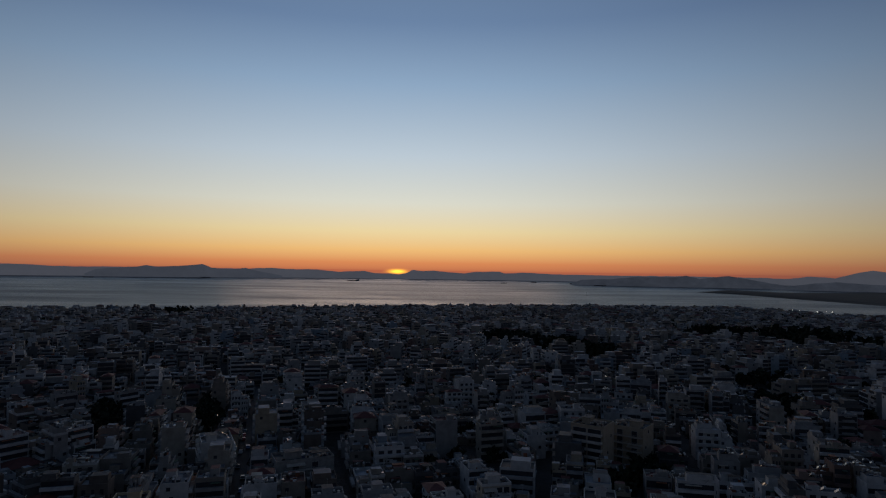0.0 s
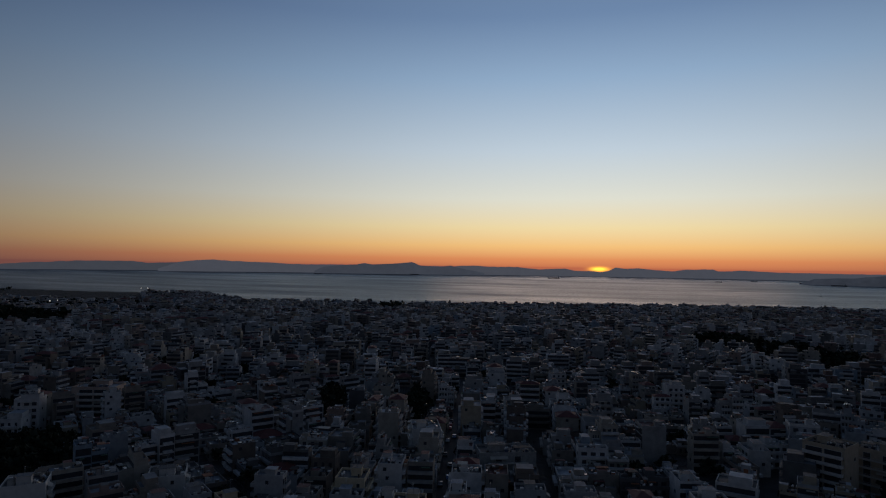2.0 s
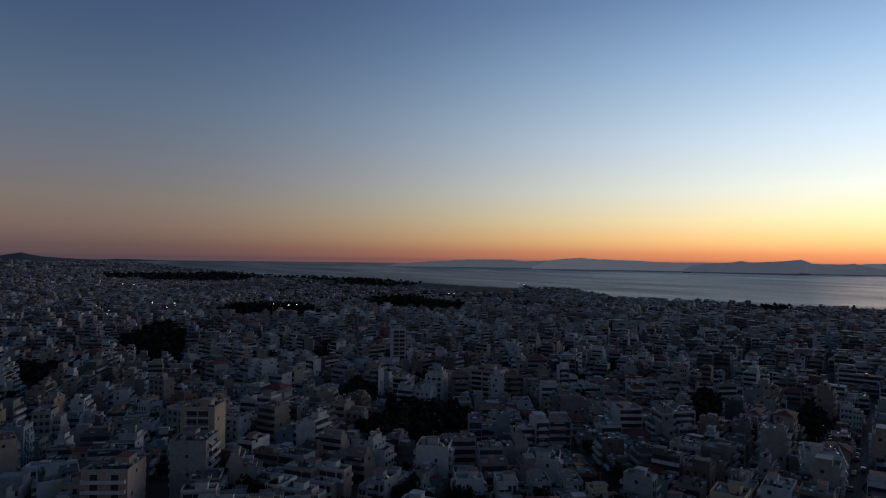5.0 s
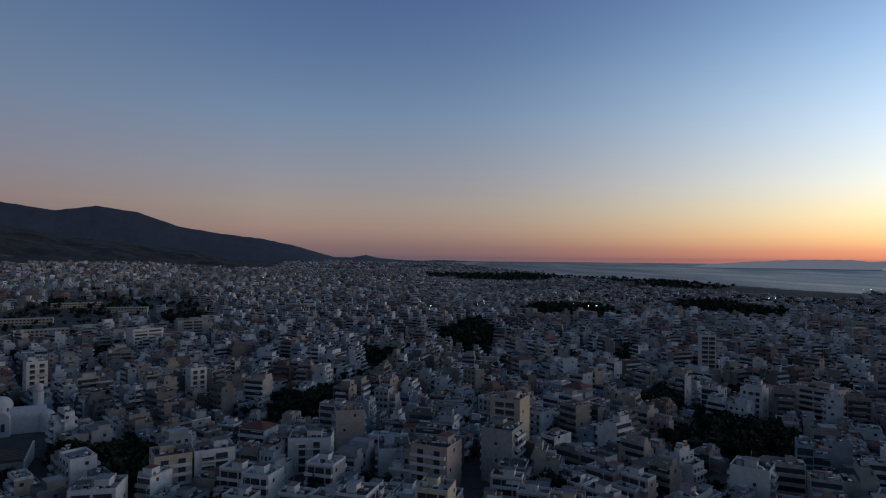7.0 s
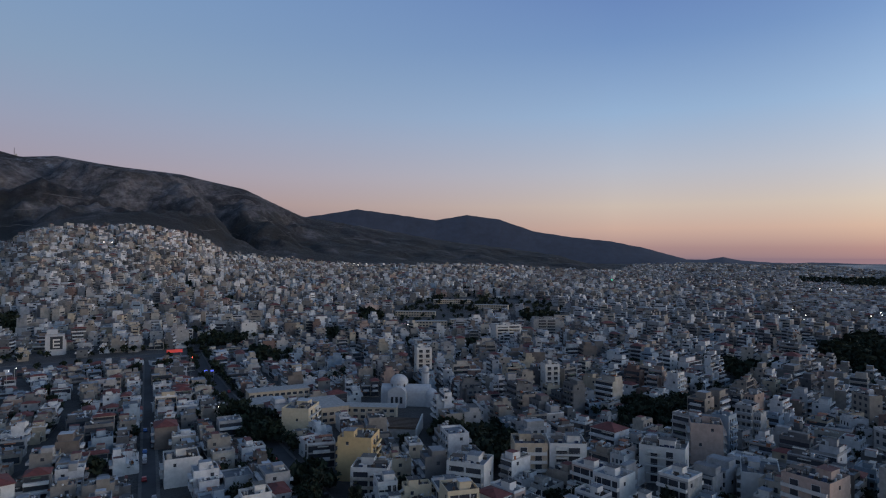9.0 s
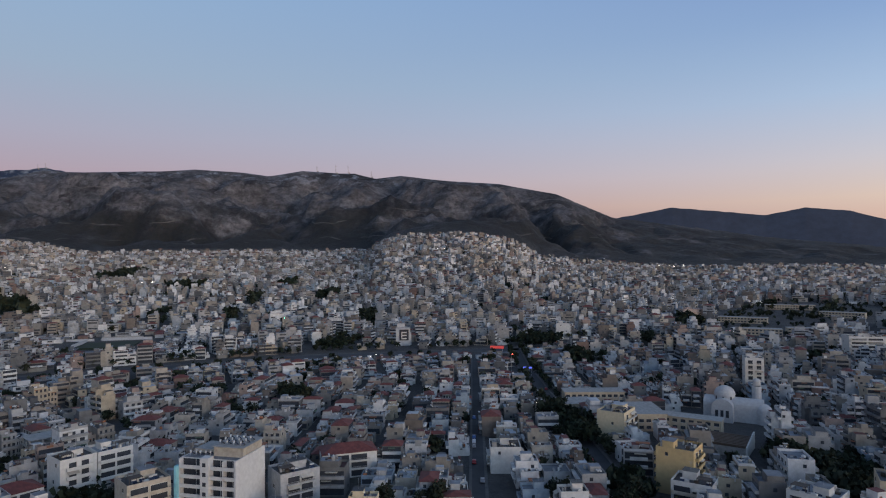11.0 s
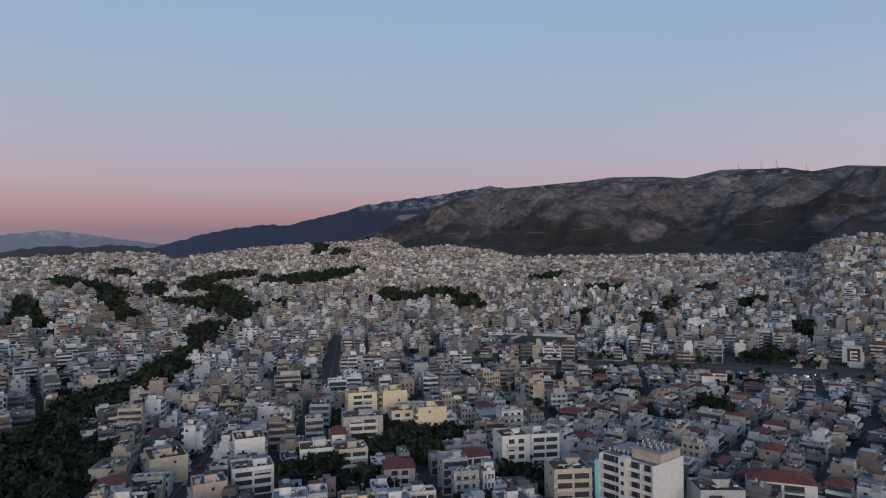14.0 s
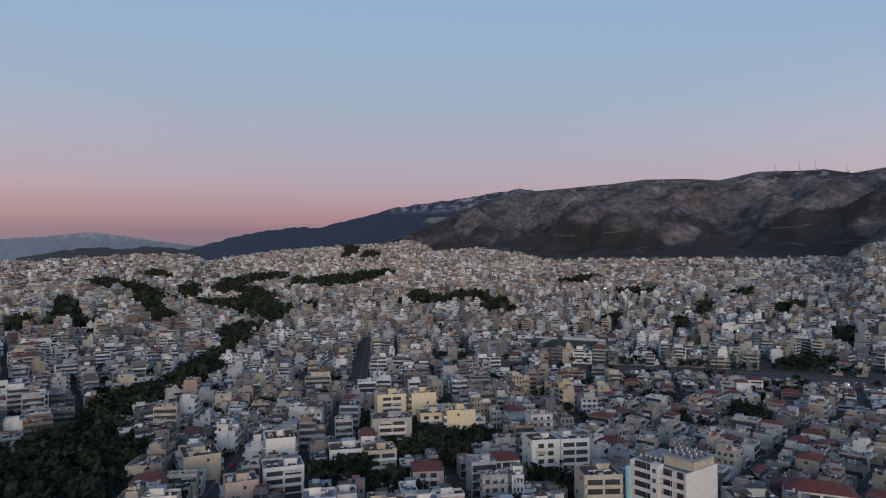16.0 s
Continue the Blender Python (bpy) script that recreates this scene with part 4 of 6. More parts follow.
DISTRICTS = []  # centre x, y and the turn of the street grid
STRIPS = []  # avenues and streets kept free of houses: x0, y0, x1, y1, half width
PARKS = []  # woods and gardens: x, y, half length, half width, turn
PLOTS = []  # ground of the single buildings: x, y, radius


def add_district(az, r, turn):
    DISTRICTS.append((*bearing(az, r), math.radians(turn)))


def add_aligned(start, end, share, gap):
    """A district whose lanes run along the street from start to end, with house rows beginning gap metres from its middle."""
    (x0, y0), (x1, y1) = bearing(*start), bearing(*end)
    d = Vector((x1 - x0, y1 - y0)).normalized()
    DISTRICTS.append((x0 + (x1 - x0) * share - d.y * gap, y0 + (y1 - y0) * share + d.x * gap, math.atan2(d.y, d.x)))


add_aligned((134.6, 150), (134.9, 540), .45, 3.4)
add_aligned((194.7, 304), (188.9, 586), .2, 3.6)
add_aligned((194.7, 304), (188.9, 586), 1.0, 3.6)
add_aligned((19, 160), (16.2, 451), .4, 3.4)
add_aligned((121, 222), (128.8, 398), .5, 7.5)
add_aligned((89.6, 354), (79.9, 559), .5, 6)
add_aligned((149.6, 566), (131.5, 592), .3, 14)
add_aligned((170, 553), (149.6, 566), .6, 14)
for _az, _r, _turn in ((112, 300, 35), (150, 300, 45), (178, 260, 8), (178, 420, 5), (160, 700, 65), (0, 330, 16), (-22, 300, -12),
                       (40, 300, 55), (62, 300, 30), (85, 260, 62), (62, 480, 12), (105, 560, 25), (25, 560, 20), (-15, 560, 5), (208, 380, 30)):
    add_district(_az, _r, _turn)
for gx in range(-10, 11):
    for gy in range(-10, 11):
        px, py = gx * 300 + rnd.uniform(-120, 120), gy * 300 + rnd.uniform(-120, 120)
        if 620 < math.hypot(px, py) < 3400:
            DISTRICTS.append((px, py, rnd.uniform(0, math.pi / 2)))
SEEDS = np.array(DISTRICTS)


def ground_at(az, el, over=0.0):
    """Where the line of sight at that bearing and height meets the land: x, y, distance."""
    rr = np.concatenate([np.linspace(150, 1200, 700), np.linspace(1201, 4600, 1200)])
    x, y = -rr * math.sin(math.radians(az)), rr * math.cos(math.radians(az))
    seen = np.degrees(np.arctan2(land_z(x, y) + over - EYE_Z, rr))
    k = int(np.argmax(seen >= el)) if (seen >= el).any() else int(seen.argmax())
    return float(x[k]), float(y[k]), float(rr[k])


GROVES = []


def grove(az, el, half_el, half_az, tall=8.0):
    """A wood or garden, by its bearing and dip and their half spans in degrees."""
    x, y, r = ground_at(az, el, 3)
    _, _, r0 = ground_at(az, el - half_el, 3)
    _, _, r1 = ground_at(az, el + half_el, 3)
    if r > 550:
        _, _, r0 = ground_at(az, el - half_el * 1.5, 3)
        half_az *= 1.25
    along, across = max(6.0, (r1 - r0) / 2), max(6.0, math.radians(half_az) * r)
    x, y = bearing(az, (r0 + r1) / 2)
    turn, r = math.radians(az), (r0 + r1) / 2
    rng = random.Random(int(az * 10) + int(abs(el) * 100))
    for k in range(6 if across * along > 120 else 2):
        # an uneven outline: several clumps that run into one another
        q, s = (math.sqrt(rng.random()) * .78 if k else .12), rng.uniform(0, 6.283)
        u, v, size = across * q * math.cos(s), along * q * math.sin(s), rng.uniform(.34, .6)
        px, py = x + u * math.cos(turn) - v * math.sin(turn), y + u * math.sin(turn) + v * math.cos(turn)
        a, b = max(5.0, across * size), max(5.0, along * size * rng.uniform(.8, 1.2))
        PARKS.append((px, py, a - (3 if r < 600 else 0), b - (3 if r < 600 else -6), turn + rng.uniform(-.3, .3)))
        GROVES.append((px, py, a, b, turn, r, tall if r < 600 else tall * 1.25))


WOODS = []


def wood_outline(corners, tall, gap):
    """A wood with a drawn outline, its corners given by bearing and dip."""
    pts = [ground_at(a, e, 3)[:2] for a, e in corners]
    WOODS.append((np.array(pts), tall, gap))


def inside(x, y, pts):
    """Which of the places lie within the outline."""
    hit = np.zeros(len(x), bool)
    for (x0, y0), (x1, y1) in zip(pts, np.roll(pts, -1, 0)):
        hit ^= ((y0 > y) != (y1 > y)) & (x < (x1 - x0) * (y - y0) / (y1 - y0 + 1e-9) + x0)
    return hit


def strip(points, half):
    spots = [bearing(a, r) for a, r in points]
    for (x0, y0), (x1, y1) in zip(spots, spots[1:]):
        STRIPS.append((x0, y0, x1, y1, half))
    return spots


grove(175.9, -15.43, 1.15, 2.61)
grove(182.3, -19.22, 0.94, 3.65)
grove(188.8, -17.91, 0.78, 2.09)
grove(184.9, -14.03, 0.63, 1.30)
grove(150.8, -11.89, 0.73, 1.56)
grove(147.5, -7.20, 0.35, 2.0, 6.0)
grove(129.5, -7.14, 0.45, 2.2, 6.0)
grove(119.1, -6.93, 0.4, 1.6, 6.0)
grove(105.1, -17.04, 1.83, 1.56)
grove(91.2, -13.22, 1.04, 2.61)
grove(84.5, -9.21, 0.73, 2.35)
grove(75.1, -7.09, 1.15, 2.61)
grove(125.4, -15.42, 1.30, 2.09)
grove(122.0, -19.30, 1.30, 2.09)
grove(109.2, -15.92, 0.94, 2.09)
grove(127.8, -13.39, 0.63, 1.30)
grove(67.1, -4.86, 0.47, 5.74)
grove(75.3, -7.48, 0.83, 1.83)
grove(53.7, -4.06, 0.37, 3.13)
grove(52.2, -15.07, 1.83, 4.69)
grove(104.8, -17.53, 1.56, 2.09)
grove(89.6, -13.12, 0.94, 2.35)
grove(61.7, -9.02, 1.15, 1.04)
grove(83.0, -9.55, 0.63, 1.83)
grove(72.2, -1.77, 0.42, 7.82, 5.0)
grove(59.8, -2.08, 0.31, 6.26, 5.0)
# the next two groves are added to darken gaps between the houses
grove(28.3, -12.55, 1.30, 1.04)
grove(20.7, -13.10, 1.83, 0.94)
grove(-6.3, -6.18, 0.37, 2.61)
grove(-10.4, -6.71, 0.47, 2.09)
grove(-30.0, -4.97, 0.47, 6.78)
grove(-14.6, -7.04, 0.37, 1.30)
grove(-28.8, -10.58, 0.94, 2.61)
grove(-17.5, -17.37, 1.30, 2.61)
grove(-26.4, -8.84, 0.73, 2.09)
grove(23.7, -3.56, 0.21, 1.6, 5.0)
# trees added here stand in for the shade of a street gap
grove(208.9, -3.40, 1.30, 0.83)
grove(185.7, -0.70, 0.52, 3.39)
grove(190.6, -1.25, 0.52, 0.57)
grove(179.2, -2.68, 0.47, 1.67)
grove(172.4, -3.34, 0.83, 1.36)
grove(175.8, -2.42, 0.42, 1.98)
grove(211.8, -4.15, 0.42, 0.83)
grove(207.4, -4.13, 0.42, 0.52)
grove(206.0, -1.00, 0.31, 1.15)
grove(202.1, -0.32, 0.31, 0.94)
grove(186.0, 1.72, 0.47, 0.73)
grove(184.2, 1.37, 0.26, 1.15)
grove(199.9, -1.77, 0.63, 0.94)
grove(189.7, -3.38, 0.42, 0.52)
grove(156.6, -4.66, 0.37, 0.73)
grove(160.0, -2.05, 0.26, 1.36)
grove(154.7, -3.18, 0.42, 0.63)
grove(151.9, -1.94, 0.31, 0.83)
grove(148.6, -3.01, 0.31, 1.15)
grove(144.5, -5.26, 0.42, 0.83)
grove(164.8, -0.83, 0.26, 1.46)
grove(162.2, -4.57, 0.37, 0.94)
grove(181.8, -12.26, 0.47, 1.15)
grove(185.8, -17.60, 1.15, 2.09)
grove(177.6, -15.11, 2.35, 3.91)
grove(180.1, -15.64, 2.35, 3.13)
grove(169.2, -15.30, 0.52, 1.04)
grove(167.2, -18.6, 1.3, 2.2)
grove(116.4, -5.38, 0.42, 1.56)
grove(125.3, -8.95, 0.63, 2.09)
grove(107.3, -8.02, 0.42, 1.30)
grove(101.2, -5.40, 0.42, 2.09)
grove(59.2, -12.38, 1.15, 2.09)
grove(50.1, -14.58, 0.73, 1.04)
# the wooded stream bed and the woods above it
wood_outline([(196.9, -5.94), (194.3, -5.63), (194.8, -7.23), (196.6, -8.44), (198.2, -9.77), (199.8, -10.13), (201.1, -11.31), (203.4, -11.9), (204.6, -12.39), (204.5, -13.27), (202.6, -14.69), (203.0, -16.6), (205.6, -19.0), (207, -21.5), (217, -21.5),
              (216.5, -15.73), (216.6, -12.29), (212.7, -13.32), (210.6, -13.24), (208.0, -11.71), (205.3, -10.58), (201.5, -9.54), (199.3, -8.3), (197.5, -7.11)], 9.0, 5.8)
wood_outline([(197.1, -5.46), (196.0, -5.0), (192.7, -4.74), (193.6, -5.62), (194.3, -5.63), (196.9, -5.94)], 9.0, 7.0)
wood_outline([(197.8, -1.79), (196.8, -1.1), (194.1, -.58), (191.7, -.42), (191.7, -.89), (194.1, -1.32), (195.5, -1.75), (193.4, -2.06), (192.6, -2.63), (192.7, -3.18), (190.8, -3.7), (191.0, -4.25), (192.7, -4.74),
              (194.1, -4.33), (195.5, -3.7), (196.8, -3.55), (199.1, -3.09), (198.6, -2.66), (197.1, -3.0), (195.2, -2.99), (195.7, -2.2), (196.8, -2.17)], 11.0, 10.0)
wood_outline([(205.5, -1.2), (204.5, -1.14), (201.9, -2.05), (201.4, -2.66), (201.7, -3.17), (201.3, -3.87), (201.3, -4.81), (202.3, -4.93), (202.5, -3.82), (203.4, -3.61), (203.9, -2.75), (203.7, -2.08), (204.5, -1.72)], 11.0, 10.0)
wood_outline([(114.5, -4.4), (109.3, -3.46), (103.6, -3.57), (99.0, -4.27), (98.0, -5.06), (102.5, -4.95), (106.1, -5.71), (109.3, -7.07), (113.9, -6.72)], 6.0, 24.0)
wood_outline([(77.6, -7.2), (77.3, -8.3), (74.1, -8.45), (74.1, -5.6), (76.3, -6.3)], 9.0, 8.0)
wood_outline([(80.3, -1.3), (76.5, -1.06), (68, -1.2), (68, -1.9), (79.5, -1.97)], 7.0, 26.0)
STREET_LONG = strip([(134.6, 150), (134.8, 330), (134.9, 540)], 1.2)
AVENUE_CROSS = strip([(176, 556), (170, 553), (149.6, 562), (131.5, 585), (124, 640)], 25)
AVENUE_SLANT = strip([(115, 165), (121, 222), (125.4, 295), (128.8, 398), (130.6, 500), (131.3, 590)], 6.5)
STREET_SHOPS = strip([(200, 215), (194.7, 304), (190.9, 452), (188.9, 586), (187.5, 800)], 1.2)
STREET_SIDE = strip([(184.9, 425), (184.5, 579), (184.0, 768)], .4)
STREET_WEST = strip([(19, 160), (17.8, 249), (17.0, 342), (16.2, 451)], 1.2)
AVENUE_SOUTH = strip([(99, 262), (89.6, 354), (79.9, 559), (75.8, 687)], 5)


def free_of_houses(x, y):
    """Which of the plots stand clear of streets, groves and the single buildings."""
    free = np.ones(len(x), bool)
    for x0, y0, x1, y1, hw in STRIPS:
        dx, dy = x1 - x0, y1 - y0
        t = np.clip(((x - x0) * dx + (y - y0) * dy) / (dx * dx + dy * dy), 0, 1)
        free &= np.hypot(x - x0 - t * dx, y - y0 - t * dy) > hw + 4.8
    for px, py, a, b, turn in PARKS:
        c, s = math.cos(turn), math.sin(turn)
        u, v = (x - px) * c + (y - py) * s, -(x - px) * s + (y - py) * c
        free &= (u / (a + 4)) ** 2 + (v / (b + 4)) ** 2 > 1
    for pts, _, _ in WOODS:
        free &= ~inside(x, y, pts)
    for px, py, pr in PLOTS:
        free &= np.hypot(x - px, y - py) > pr + 5.5
    return free


def road_mesh(name, spots, half, lift=0.12):
    """A road ribbon with pavements a step higher along both sides."""
    v, q, idx = [], [], []
    pts = []
    for (x0, y0), (x1, y1) in zip(spots, spots[1:]):
        n = max(2, int(math.hypot(x1 - x0, y1 - y0) / 12))
        pts += [(x0 + (x1 - x0) * i / n, y0 + (y1 - y0) * i / n) for i in range(n)]
    pts.append(spots[-1])
    for i, (x, y) in enumerate(pts):
        a, b = pts[max(i - 1, 0)], pts[min(i + 1, len(pts) - 1)]
        d = Vector((b[0] - a[0], b[1] - a[1])).normalized()
        nx, ny = -d.y, d.x
        z = float(land_z(x, y)) + lift
        for off, up in ((-half - 1.2, .15), (-half, .15), (-half, 0), (half, 0), (half, .15), (half + 1.2, .15)):
            v.append((x + nx * off, y + ny * off, z + up))
        if i:
            for k in range(5):
                o = (i - 1) * 6 + k
                q.append((o, o + 1, o + 7, o + 6))
                idx.append(0 if k == 2 else 1)
    return quads_mesh(name, v, [f[::-1] for f in q], [M_ASPHALT, M_PAVING], idx)


for _name, _spots, _half in (("road_long_street", STREET_LONG, 2.4), ("road_cross_avenue", AVENUE_CROSS, 8), ("road_slanting_avenue", AVENUE_SLANT, 4.2),
                             ("road_shopping_street", STREET_SHOPS, 2.6), ("road_side_street", STREET_SIDE, 1.9), ("road_west_street", STREET_WEST, 2.4), ("road_south_avenue", AVENUE_SOUTH, 4)):
    tagged(new(_name, road_mesh(_name, _spots, _half)), "dark asphalt street with narrow raised pavements", "road", kind="structure")


# ---- single buildings that stand out ----
def landmark(az, r, w, d, floors, turn, paint, label, tiled=False, seed=1, shaded_bays=None):
    """An apartment house on its own plot; turn: degrees by which its front is turned from facing the viewer's rise."""
    x, y = bearing(az, r + d / 2)
    PLOTS.append((x, y, (w + d) * .24))
    ob = detailed_apartment(w, d, floors, seed, paint, tiled, shaded_bays)
    ob.name = "apartment_building" if floors > 2 else "town_house"
    ob.matrix_basis = pose(x, y, float(land_z(x, y)), 0, 0, az + turn)
    return tagged(ob, label, "apartment building" if floors > 2 else "house")


def tower():
    """The white tower: recessed balconies either side of a windowed pier, a blank end wall that stands proud, a roof full of water heaters."""
    turn, w, d, floors = 156.3 - 32, 20.0, 17.0, 7
    h = floors * FLOOR
    corner = Vector((*bearing(156.3, 206), 0))
    centre = corner - pose(0, 0, 0, 0, 0, turn) @ Vector((w / 2, -d / 2, 0))
    PLOTS.append((centre.x, centre.y, 13))
    top = new("apartment_building")
    part("wall", boxes_mesh("wall", [box(0, .9, -6, h, w, d - 1.8, 0, 1)], [M_OLD_WHITE, M_ROOF]), top)
    part("end_wall", boxes_mesh("end_wall", [box(w / 2 + .2, -.3, -6, h + .5, .4, d + .8), box(w / 2 - .25, -d / 2 - .1, -6, h + .5, .5, .5)], [M_OLD_WHITE]), top, "blank white end wall standing proud of the front")
    part("end_wall", boxes_mesh("end_wall", [box(-w / 2 - .2, 0, -6, h, .4, d)], [M_OLD_WHITE]), top)
    part("pier", boxes_mesh("pier", [box(-.6, -d / 2 + .5, -6, h + .9, 2.9, 3.0)], [M_OLD_WHITE]), top, "white pier with small square windows")
    part("side_strip", boxes_mesh("side_strip", [box(-w / 2 - .9, -d / 2 - .2, -6, h - 2.2, 1.0, 1.8)], [M_AQUA]), top, "pale turquoise balcony strip")
    part("fin", boxes_mesh("fin", [box(5.5, -d / 2 + .75, -6, h, .35, 2.1)], [M_OLD_WHITE]), top)
    part("attic", boxes_mesh("attic", [box(4.5, 2, h, h + 3, 10.4, d - 5, 0, 1), box(4.5, 2, h + 3, h + 3.25, 11.6, d - 3.8, 1, 1), box(-6, 3, h, h + 1.2, 7, d - 8, 0, 1)], [M_SAND, M_CONCRETE]), top, "sand-coloured set-back top floor")
    for f in range(floors):
        z = f * FLOOR
        for x0, x1 in ((-w / 2, -2.05), (.85, 5.3), (5.7, w / 2 - .5)):
            cx, cw = (x0 + x1) / 2, x1 - x0
            key = round(cw, 1)
            o = part("balcony", cached(("tower_balcony", key), lambda: boxes_mesh("balcony", [box(0, 0, -.2, 0, cw, 1.8), box(0, -.86, 0, 1.0, cw, .12)], [M_OLD_WHITE])), top)
            o.location = (cx, -d / 2 + .85, z + .2)
            # dark pane fills the recess: door glass and its shade in one colour
            o = part("balcony_door", cached(("tower_door", key), lambda: boxes_mesh("balcony_door", [box(0, 0, 0, 2.5, cw * .96, .1, 0), box(cw * .1, -.05, 0, 2.4, .12, .1, 1)], [M_GLASS_SHADE, M_WHITE])), top)
            o.location = (cx, -d / 2 + 1.76, z + .2)
        o = part("window", cached("tower_window", lambda: boxes_mesh("window", [box(0, 0, 0, 1.25, 1.2, .1, 0), box(0, -.04, -.12, 0, 1.4, .16, 1)], [M_GLASS_SHADE, M_WHITE])), top)
        o.location = (-.6, -d / 2 - 1.02, z + 1.2)
    rng = random.Random(3)
    for k in range(12):
        o = part("solar_heater", cached("heater", heater_mesh), top, "white tank and dark collector of a solar water heater")
        o.location, o.rotation_euler = (.8 + (k % 4) * 2.5, -1.6 + (k // 4) * 3.0, h + 3.25), (0, 0, math.radians(244 - turn))
    for k in range(5):
        o = part("solar_heater", cached("heater", heater_mesh), top)
        o.location, o.rotation_euler = (-8.5 + k * 1.7, -3.5 + rng.uniform(-1, 1), h), (0, 0, math.radians(244 - turn))
    top.matrix_basis = pose(centre.x, centre.y, float(land_z(centre.x, centre.y)), 0, 0, turn)
    tagged(top, "tall white apartment tower with deep dark balconies and blank end wall", "apartment building")


tower()
landmark(163.6, 214, 13, 12, 5, 18, M_SAND, "pale stepped apartment block with planted terraces", seed=5, shaded_bays=True)
landmark(151.4, 216, 14, 12, 4, 22, M_LIGHT_GREY, "grey-white block with a dark roof terrace", seed=52, shaded_bays=True)
landmark(146.6, 245, 21, 12, 3, 8, M_WHITE, "white block with a broad red tiled roof", True, 6)
landmark(168.6, 253, 12, 12, 5, 20, M_WHITE, "white apartment house with grey pitched roof wings", seed=7)
landmark(166.0, 257, 12, 12, 5, 20, M_WHITE, "white apartment house with narrow side windows", seed=8)
landmark(172.5, 246, 15, 11, 3, 18, M_WHITE, "white balconied house with a red tiled roof", True, 9)
landmark(176.0, 303, 14, 14, 5, 100, M_CREAM, "cream apartment block with a blank sunlit side wall", seed=10, shaded_bays=False)
landmark(178.7, 310, 11, 12, 4, 10, M_CREAM, "cream house with small dark windows", seed=11)
landmark(179.4, 330, 14, 13, 6, 100, M_CREAM, "tall cream block with a blank upper side", seed=12, shaded_bays=False)
landmark(182.3, 326, 15, 12, 6, 10, M_CREAM, "cream apartment block with rows of balconies", seed=13, shaded_bays=True)
landmark(182.2, 287, 18, 12, 5, 6, M_CONCRETE, "grey and white block with drawn awnings on wide balconies", seed=14, shaded_bays=True)
landmark(192.1, 274, 15, 12, 4, 96, M_WHITE, "white block with a large blank wall on the street", seed=15, shaded_bays=False)
landmark(198.7, 270, 19, 14, 3, 98, M_BEIGE, "plain beige block with a blank wall", seed=16, shaded_bays=False)
landmark(191.8, 243, 15, 12, 3, 6, M_WHITE, "white house with red awnings over its balconies", seed=17, shaded_bays=True)
landmark(195.3, 230, 11, 11, 3, 96, M_PINK, "small pinkish house with a blank side wall", seed=18, shaded_bays=False)
landmark(178.9, 233, 11.5, 11, 3, 5, M_PINK, "narrow pale house with a red tiled roof", True, 19)
landmark(186.3, 261, 13.5, 12, 3, 4, M_WHITE, "low white block with continuous balconies", seed=20, shaded_bays=True)
landmark(183.3, 258, 13.5, 12, 3, 8, M_BEIGE, "low beige and white balconied block", seed=21, shaded_bays=True)
landmark(117.2, 235, 13, 13, 5, 75, M_YELLOW, "yellow apartment block with small paired windows", seed=22, shaded_bays=False)
landmark(122.4, 298, 15, 13, 4, 70, M_CREAM, "cream block with a stepped blank side", seed=23, shaded_bays=False)
landmark(116.0, 219, 13, 11, 3, -12, M_WHITE, "white house with a red roof hut and arched windows", seed=24)
landmark(107.0, 214, 13.5, 12, 4, -18, M_WHITE, "white house with an open roof terrace", seed=25)
landmark(101.7, 229, 12, 13, 5, 8, M_BEIGE, "beige apartment block, one of a pair", seed=26)
landmark(98.4, 231, 13.5, 13, 5, 8, M_WHITE, "pale apartment block with striped balconies, one of a pair", seed=27, shaded_bays=True)
landmark(86.7, 268, 12, 12, 5, 95, M_PINK, "pinkish block with a white end wall", seed=28, shaded_bays=False)
landmark(132.3, 246, 12, 12, 3, 94, M_WHITE, "white house with a blank bright wall on the long street", seed=29, shaded_bays=False)
landmark(111.4, 402, 10, 10, 8, 10, M_WHITE, "slim white apartment tower", seed=30)
landmark(99.8, 382, 9, 9, 6, 20, M_WHITE, "slim white house above its neighbours", seed=31)
landmark(126.9, 655, 20, 14, 5, 90, M_WHITE, "white block with a bare end wall", seed=32, shaded_bays=False)
landmark(72.0, 250, 12.8, 12, 8, -20, M_BEIGE, "tall beige apartment tower with ribbon windows", seed=33, shaded_bays=True)
landmark(72.6, 228, 13.5, 12, 6, 70, M_CONCRETE, "grey apartment block below the tower", seed=34, shaded_bays=True)
landmark(55.2, 449, 9.5, 11, 10, 10, M_WHITE, "slim white tower standing over the roofs", seed=35)
landmark(78.7, 216, 14, 13, 5, -25, M_PINK, "pinkish grey block with balconies on one front", seed=36)
landmark(82.6, 236, 18, 12, 3, 92, M_WHITE, "white low house with bluish walls", seed=37)
landmark(90.0, 240, 16, 12, 4, -8, M_WHITE, "white block with wide flat roof", seed=38)
landmark(51.7, 229, 11.5, 12, 4, 80, M_WHITE, "white block with a bare end wall beside trees", seed=39, shaded_bays=False)
landmark(41.8, 229, 12.7, 12, 3, 85, M_WHITE, "white low block with a bare wall", seed=40, shaded_bays=False)
landmark(19.7, 265, 16, 12, 4, 95, M_WHITE, "pale block with a wide blank wall on the street", seed=41, shaded_bays=False)
landmark(-4.4, 288, 13, 9, 5, 95, M_CONCRETE, "grey slab with a blank end", seed=42, shaded_bays=False)
landmark(-13.6, 265, 14, 13, 6, -20, M_BEIGE, "beige apartment block with stacked balconies", seed=43, shaded_bays=True)
